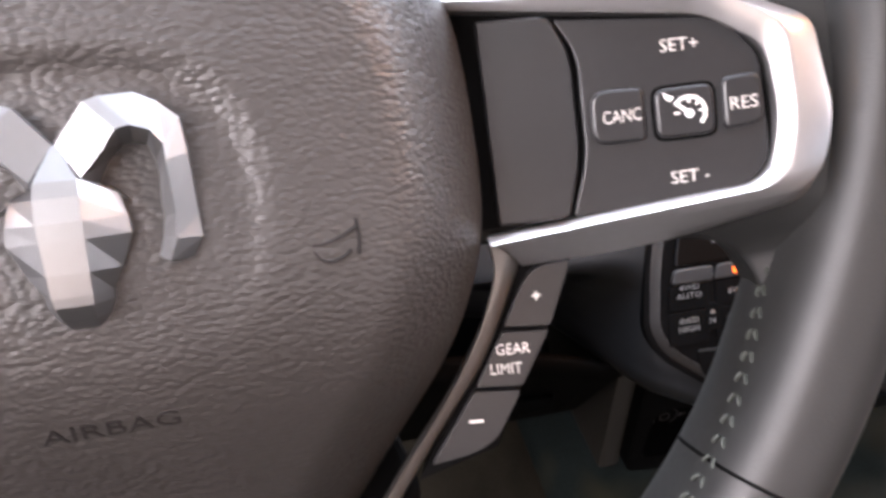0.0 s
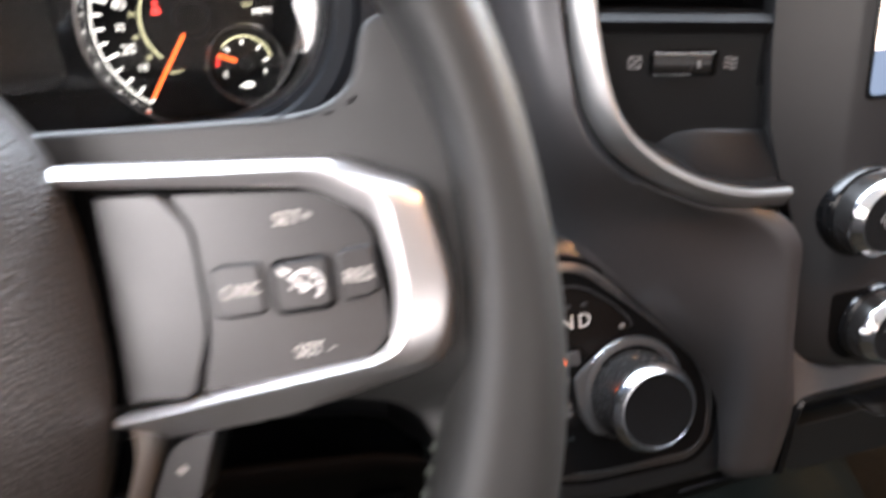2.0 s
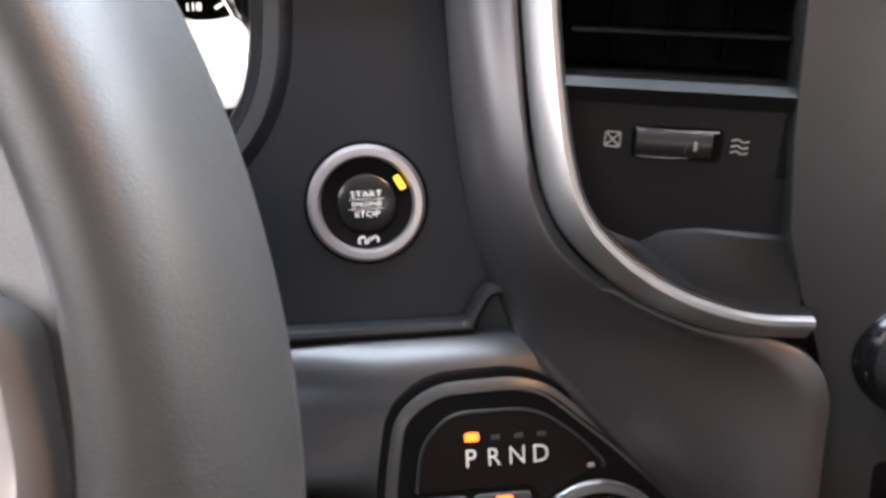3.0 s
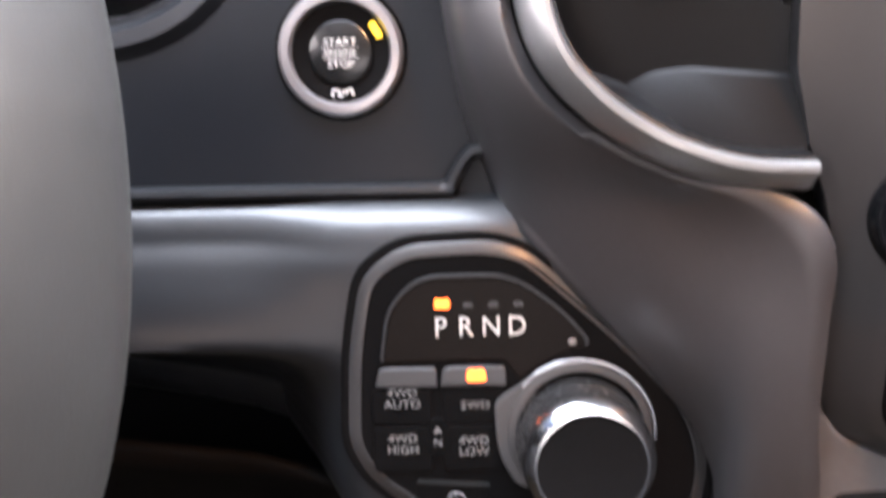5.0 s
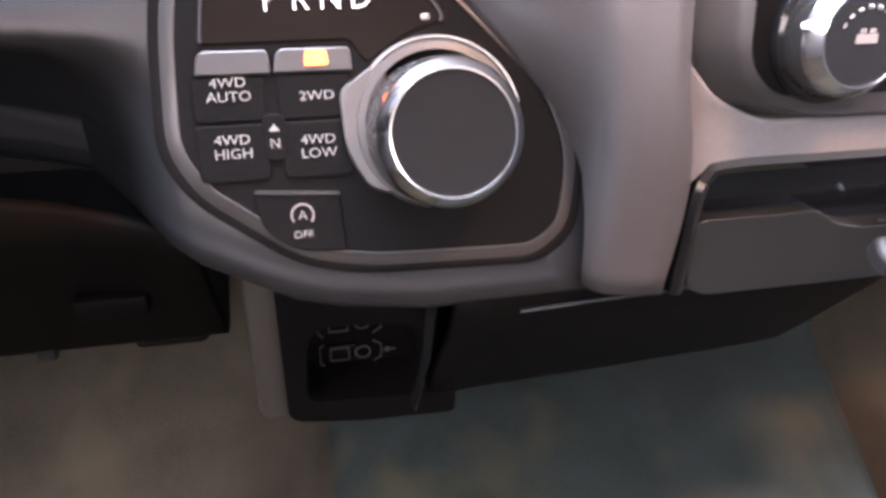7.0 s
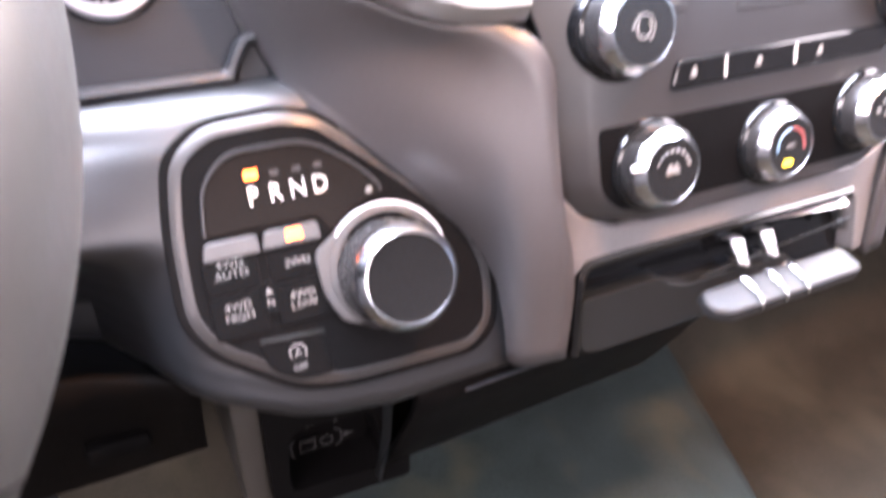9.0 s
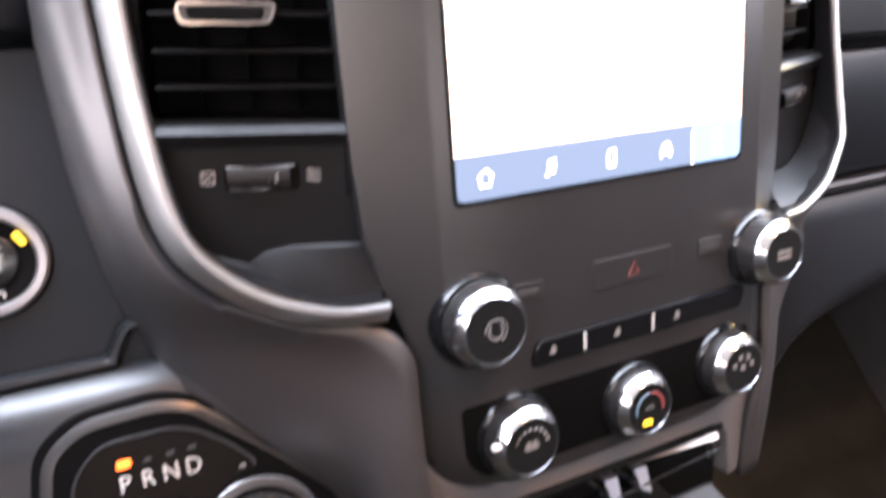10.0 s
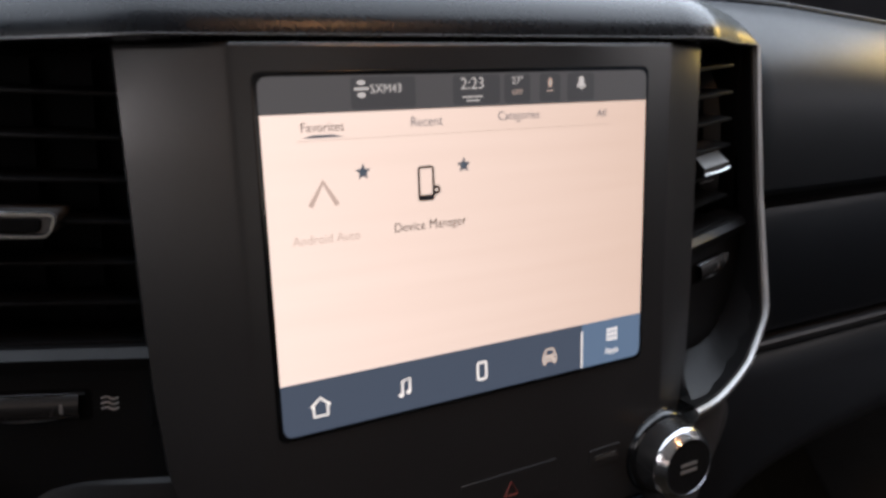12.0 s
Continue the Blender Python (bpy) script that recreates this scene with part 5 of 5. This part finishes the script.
for u, v in ((-51.4, 94.0), (-10.2, 93.6)):
    part("star", plate([(u + (3.1 if k % 2 == 0 else 1.4) * math.sin(math.pi * k / 5), v + (3.1 if k % 2 == 0 else 1.4) * math.cos(math.pi * k / 5)) for k in range(10)], H, H + 0.1), STAR_INK, page)
thin = [(-0.4, -0.1), (-0.4, 0.12), (0.4, 0.12), (0.4, -0.1)]
part("home_sign", sweep([(-75.4, 5.6, H), (-70, 5.6, H), (-70, 9.6, H), (-69, 9.4, H), (-72.7, 12.6, H), (-76.4, 9.4, H), (-75.4, 9.6, H)], thin, closed=True), SCREEN_WHITE, botbar)
part("music_sign", join(sweep([(-39.6, 6.4, H), (-39.6, 12.0, H), (-36.4, 12.8, H), (-36.4, 7.2, H)], thin), plate(ell(-40.3, 6.3, 0.95, 0.8, 12), H, H + 0.13), plate(ell(-37.1, 7.1, 0.95, 0.8, 12), H, H + 0.13)), SCREEN_WHITE, botbar)
part("phone_sign", sweep([(*p, H) for p in rrect(-3.8, 9, 4.0, 7.2, 0.8)], thin, closed=True), SCREEN_WHITE, botbar)
part("car_sign", join(sweep([(27.0, 9.0, H), (28.0, 11.8, H), (31.8, 11.8, H), (32.8, 9.0, H)], thin), plate(rp([(26.2, 6.4), (33.6, 6.4), (33.6, 9.2), (26.2, 9.2)], 0.6, 2), H, H + 0.1), box(26.6, 28.0, 5.2, 6.4, H, H + 0.1), box(31.8, 33.2, 5.2, 6.4, H, H + 0.1)), SCREEN_CAR, botbar)
part("car_grille", join(box(28.4, 31.4, 7.3, 7.7, H + 0.1, H + 0.16), box(26.7, 27.7, 7.6, 8.4, H + 0.1, H + 0.16), box(32.1, 33.1, 7.6, 8.4, H + 0.1, H + 0.16)), SCREEN_BAR, botbar)
part("apps_sign", join(*[box(61.2 + 2.1 * i, 62.6 + 2.1 * i, 9.8 + 2.1 * j, 11.2 + 2.1 * j, H, H + 0.1) for i in range(3) for j in range(3)]), SCREEN_WHITE, tab)
letters("Apps", 2.6, 64.0, 4.6, H, tab, SCREEN_WHITE, raised=0.06)

# ---- air vents ----
def vent(m, sg, label):
    on = sg < 0
    v = thing("air_vent", m, label, "air vent", "dash air vents")
    fl = lambda pts: mirror_u(pts, on)
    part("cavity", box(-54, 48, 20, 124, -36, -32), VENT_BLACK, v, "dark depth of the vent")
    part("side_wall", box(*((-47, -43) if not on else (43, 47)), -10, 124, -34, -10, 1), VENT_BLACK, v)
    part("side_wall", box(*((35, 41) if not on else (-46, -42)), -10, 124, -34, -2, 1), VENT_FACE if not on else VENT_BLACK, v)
    for k in range(7):
        vv = 108 - 14.2 * k
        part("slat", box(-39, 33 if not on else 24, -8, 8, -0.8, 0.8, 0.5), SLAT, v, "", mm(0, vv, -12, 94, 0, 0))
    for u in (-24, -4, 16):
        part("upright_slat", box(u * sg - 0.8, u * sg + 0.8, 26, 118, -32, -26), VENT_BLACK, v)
    if on:
        ends = [[(a, q, h) for a, q in ((u0, v0), (u1, v0), (u1, v1), (u0, v1))] for h, u0, u1, v0, v1 in ((-16, -8, 16, 62, 67), (-13, -9, 15.5, 61.6, 67.4), (2, -20, 6, 55.4, 60.2), (4, -20.6, 5.4, 55.4, 59.0))]
        bm = loft(ends, close=True)
        bm.verts.ensure_lookup_table()
        bm.faces.new(bm.verts[12:16])
        t = part("tab", bm, DARK_SATIN, v, "dark slider tab with a bright lip")
        part("tab_lip", sweep([(-21.2, 55.4, 4.2), (-8, 55.0, 4.6), (6.2, 55.4, 4.2)], rod(0.9, 6)), CHROME, t, "bright lip of the tab")
        part("tab_shadow_line", sweep([(-20, 51.2, 1), (-6, 50.8, 1.4)], rod(0.35, 5)), DARK_SATIN, t)
    else:
        t = part("tab", plate(rp([(-27, 61, 3), (8, 61, 3), (11, 69.5, 3), (-28, 69.5, 3)], 2), -14, 2.4, 1.2, 2), DARK_SATIN, v, "chrome framed slider tab")
        part("tab_frame", sweep([(*p, 2.6) for p in rp([(-26.4, 61.6, 3), (7.6, 61.6, 3), (10.2, 68.9, 3), (-27.2, 68.9, 3)], 2)], rod(0.95, 6), closed=True), CHROME, t, "bright frame of the tab")
        part("tab_face", plate(rp([(-23, 62.8, 2), (5, 62.8, 2), (6, 67.6, 2), (-24, 67.6, 2)], 1.5), 2, 3.4, 0.4), BLACK, t)
    lower = [(-54, 22, 2), (-52, 2, 8), (-44, -16, 12), (-20, -36, 14), (12, -54, 10), (48, -62, 2), (45, -8, 4), (43, 22, 2)]
    body = part("lower_face", plate(fl(rp(lower, 4)), -20, -3, 1.5, 2), VENT_FACE, v, "dark face under the vent")
    part("ledge", loft([[(p * sg, 23.5, -16) for p in (-42, 0, 41)], [(p * sg, 21.5, -1) for p in (-42, 0, 41)], [(p * sg, 18.5, 2) for p in (-42, 0, 41)], [(p * sg, 13.2, 0) for p in (-42, 0, 41)], [(p * sg, 12.2, -6) for p in (-42, 0, 41)]]), VENT_FACE, v, "rounded ledge that catches light")
    if not on:
        part("crease", loft([[(p * sg, q, -4) for p, q in ((-9, -37), (0, -31.5), (12, -29.5), (47, -29.5))], [(p * sg, q, h) for p, q, h in ((-10, -39, -2.8), (0, -33.5, -2.2), (12, -31.5, -1.4), (47, -31.5, -1))], [(p * sg, q, h) for p, q, h in ((-11, -46, -1.5), (0, -52, 3), (12, -57, 7), (50, -62, 8))]]), VENT_FACE, v, "sloping shelf below the vent")
    well = part("wheel_well", plate(fl(rrect(0.5, 0, 31, 12, 2.5)), -4, -2.7), BLACK, v)
    rws = []
    for k in range(11):
        a = radians(-70 + 14 * k)
        rws.append([(u * sg, 5.4 * math.sin(a), -2.6 + 3.4 * math.cos(a)) for u in (-13.5, 12)])
    part("thumb_wheel", loft(rws), DARK_CHROME, v, "ribbed thumb wheel")
    # crescent highlights of the drum, laid on as chrome rods
    for q, a, c in ((4.7, -14, 14), (-4.9, -13, 5)):
        part("wheel_highlight", sweep(curve([(a * sg, q + 0.1, -1.3), ((a * 0.6 + c * 0.4) * sg, q - 0.1, -0.7), (c * sg, q + 0.2, -1.4)], 6), rod(0.55 if q > 0 else 0.35, 6)), CHROME, v, "thin chrome line as a highlight on the thumb wheel")
    if on:
        rim_e = [(-42, 24), (-38, 8), (-34, -11), (-28, -23), (-19, -35), (-6, -42), (7, -44), (24, -42)]
        line = ((-202.5, 42), (-200.5, 20), (-197.5, 4), (-190, -10), (-178, -21.5), (-163, -31), (-146, -37), (-124, -39))
    else:
        rim_e = [(-9, -37), (-22, -33), (-32, -25), (-40, -13), (-45, 5), (-47, 24)]
        line = ((-150, -37), (-166, -30), (-181, -20), (-193.5, -5), (-199, 18), (-202, 42))
    rim_o = [m.inverted() @ STACK @ Vector((p * sg / 1000, q / 1000, (arc_depth(p) + arc_lift(p, q) - 4) / 1000)) * 1000 for p, q in line]
    part("bowl", loft([[Vector((e[0] * sg, e[1], -2.4)).lerp(o, k) + Vector((0, 0, -2.5 * math.sin(math.pi * k))) for k in (0, 0.2, 0.4, 0.6, 0.8, 1)] for e, o in zip(rim_e, rim_o)]), VENT_FACE, v, "smooth bowl between the vent and the arc")
    part("mark", box(6.0, 7.0, -1.6, 1.6, 0.6, 1.0), DIM_PRINT, v)
    part("shut_sign", join(sweep([(*p, -2.8) for p in rrect(-21.4, 0, 5.2, 5.2, 0.3, 1)], rod(0.35, 4), closed=True), sweep([(-23.6, -2.2, -2.8), (-19.2, 2.2, -2.8)], rod(0.35, 4)), sweep([(-23.6, 2.2, -2.8), (-19.2, -2.2, -2.8)], rod(0.35, 4))), DIM_PRINT, v)
    part("open_sign", join(*[sweep(curve([(18.8, q, -2.8), (20.8, q + 0.6, -2.8), (22.6, q - 0.4, -2.8), (24.6, q + 0.2, -2.8)], 3), rod(0.36, 4)) for q in (-2, 0, 2)]), DIM_PRINT, v)


vent(VENT_L, 1, "black slatted air vent with a chrome tab and thumb wheel")
vent(VENT_R, -1, "black slatted air vent with a chrome tab on the passenger side")

# ---- pocket and brake lever under the climate knobs ----
pocket = thing("switch_bank", STACK, "gloss black switch bank with a grey flap under the climate knobs", "switch panel")
part("back", box(-112, 92, -212, -155, -38, -22), GLOSS, pocket)
part("rim", sweep(curve([(-103.5, -208, -12), (-102.5, -185, -9), (-101.5, -171, -8), (-98, -162.5, -8), (-90, -159.2, -8), (-50, -159, -8), (80, -159.2, -8)], 5), [(-1, -16), (-1, 3), (1.2, 4.4), (3.8, 3), (5.0, -2), (5.0, -16)]), GLOSS, pocket, "rounded gloss black rim")
part("flap", plate(rp([(-96.5, -181.3, 5), (-60, -181.6, 3), (-48, -181.2, 3), (-39, -187.4, 4), (-28, -189.6, 3), (40, -190.5, 2), (58, -211, 2), (-90, -211, 5), (-97.5, -207, 4)], 3), -30, -11, 1.6, 3), GREY_FLAP, pocket, "dull grey flap with a stepped top edge")
part("chrome_strip", loft([[(u, -162.2 + 0.018 * u - k * (1.0 + 0.092 * (u + 2)), -13 + 6.5 * k) for u in (-4, 8, 20, 34, 48, 62, 80)] for k in (0, 0.25, 0.5, 0.75, 1)] + [[(u, -163.4 + 0.018 * u - (1.0 + 0.092 * (u + 2)), -14) for u in (-4, 8, 20, 34, 48, 62, 80)]]), SATIN, pocket, "bright wedge of chrome trim")
part("shelf_edge", sweep(curve([(-24, -186.4, -9), (-10, -185.6, -9), (30, -182.4, -9), (84, -178, -9)], 5), rod(0.7, 6)), GREY_FLAP, pocket, "thin worn edge of the pocket shelf")
part("pocket_end", sweep(curve([(74, -166, -14), (78, -174, -12), (80, -184, -12)], 5), rod(2.4, 8)), GREY_FLAP, pocket)
for u in (4.4, 25.4):
    part("toggle", loft([[(u - 4.4, -173.4, -20), (u + 4.8, -173.4, -20)], [(u - 4.4, -173.4, -13), (u + 4.8, -174.2, -13)], [(u - 3.4, -183.6, -7.5), (u + 4.0, -187.6, -7.5)], [(u - 3.0, -184.6, -9.5), (u + 3.6, -188.4, -9.5)], [(u - 3.0, -184.6, -20), (u + 3.6, -188.4, -20)]]), SATIN, pocket, "small bright toggle")
    part("toggle_arm", sweep(curve([(u - 6, -176, -12), (u - 2, -186, -10), (u + 5, -190, -9)], 4), rod(0.8, 6)), GREY_FLAP, pocket)
lever = thing("brake_lever_bar", STACK @ axes((0, -0.1862, 0.004), (1, 0, 0), (0, 0.51, -0.857)), "satin grey pull handle with three bright bands", "lever")
part("bar", plate(rp([(-38.5, -7, 5), (-36, 0, 5), (63, 0.6, 3), (65, -15, 4), (60, -17.8, 4), (-28, -18.2, 7), (-36.5, -14, 6)], 4, 6), -6.5, 0, 2.4, 4), surf("bar_grey", (0.013, 0.0134, 0.0142), 0.45, spec=0.18), lever)
for u in (-9.3, 7.1, 22.2):
    part("band", sweep([(u - 0.2, 0.4, -2.4), (u, -0.6, 0.2), (u + 0.4, -4, 0.9), (u + 0.9, -9, 1.1), (u + 0.6, -14, 0.9), (u + 0.2, -17.6, -0.2), (u, -18.6, -3)], rod(1.15, 6), normal=(1, 0, 0)), CHROME, lever, "raised chrome band")

# ---- lower console: black panel, port bin, tunnel wall ----
lowc = thing("lower_console", Matrix.Identity(4), "black lower console panel with a port bin over the tunnel", "console")
prof = [(330, 556), (286, 550), (273.5, 542), (273, 533), (281, 514), (300, 480), (320, 446), (332, 432), (352, 426), (430, 424)]
xs = [276, 290, 330, 400, 460, 490, 505, 515]
rows = [[(x, y + 24 * max(0, x - 470) / 45, z + 0.05 * (x - 276)) for y, z in prof] for x in xs]
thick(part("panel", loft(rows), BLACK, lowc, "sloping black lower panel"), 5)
# highlight on the panel's upper bend, built as a paler rod
part("panel_highlight", sweep([(x, 271.4 + 24 * max(0, x - 470) / 45, 534 + 0.05 * (x - 276)) for x in (300, 330, 360, 400, 440, 470, 490, 505)], rod(0.8, 6)), DASH, lowc, "paler rod as the highlight along the top of the panel")
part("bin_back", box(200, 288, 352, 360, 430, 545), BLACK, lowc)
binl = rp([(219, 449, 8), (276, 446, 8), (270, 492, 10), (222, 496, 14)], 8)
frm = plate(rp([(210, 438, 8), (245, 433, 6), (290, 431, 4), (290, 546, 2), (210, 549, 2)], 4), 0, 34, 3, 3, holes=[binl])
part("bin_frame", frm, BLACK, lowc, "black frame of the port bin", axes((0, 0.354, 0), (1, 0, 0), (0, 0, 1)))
corner = [[(x0 + 9 * k + 3.0 * math.cos(math.pi * j / 8) * (6 - k) / 4 + (j - 4) * 1.1, 318 - 9 * math.sin(math.pi * j / 8) - 1.2 * k, z) for j in range(9)] for k, (x0, z) in enumerate(((268, 447), (262, 462), (256, 480), (248, 500), (240, 522)))]
part("bin_corner", loft(corner), GREY_FLAP, lowc, "rounded worn corner of the bin")
for z in (474, 455):
    port = part("port", box(231, 245, 345, 353, z - 5, z + 5, 1.5), GLOSS, lowc, "black port with a printed outline")
    pr = [(-0.3, -0.3), (-0.3, 0.3), (0.3, 0.3), (0.3, -0.3)]
    f_ = 344.5
    part("outline", join(sweep([(229, f_, z - 7), (227, f_, z - 5), (227, f_, z + 5), (229, f_, z + 7)], pr, normal=(0, -1, 0)), sweep([(232, f_, z - 4), (241, f_, z - 4), (241, f_, z + 4), (232, f_, z + 4)], pr, closed=True, normal=(0, -1, 0)), sweep([(248 + 3.6 * math.cos(t), f_, z + 3.6 * math.sin(t)) for t in [2 * math.pi * k / 16 for k in range(16)]], pr, closed=True, normal=(0, -1, 0)), sweep([(253, f_, z + 7), (257, f_, z + 4), (257, f_, z - 4), (253, f_, z - 7)], pr, normal=(0, -1, 0)), sweep([(258, f_, z), (264, f_, z)], pr, normal=(0, -1, 0)), box(259, 261, f_ - 0.2, f_ + 0.2, z - 1.6, z + 1.6)), FAINT, port)
part("port_backing", box(206, 280, 347, 353, 440, 500), BLACK, lowc)
part("tunnel_wall", box(196, 212, 330, 560, 430, 548, 4), surf("tan_wall", (0.026, 0.024, 0.020), 0.7, grain=0.3, scale=900, var=0.25), lowc, "matt grey tunnel wall beside the pedals")

pedal = thing("brake_pedal", axes((0.122, 0.520, 0.345), (1, 0, 0), (0, 0.6, 0.8)), "worn ribbed black rubber brake pedal above the carpet", "pedal")
part("arm", box(-8, 8, 10, 160, -22, -10, 2), BLACK, pedal)
padp = part("pad", plate(rrect(0, 0, 52, 40, 6), -10, -2, 2), BLACK, pedal)
for k in range(8):
    part("rib", box(-21 + 6 * k - 1.6, -21 + 6 * k + 1.6, -16, 16, -2.4, 1.0, 0.6), BLACK, padp)
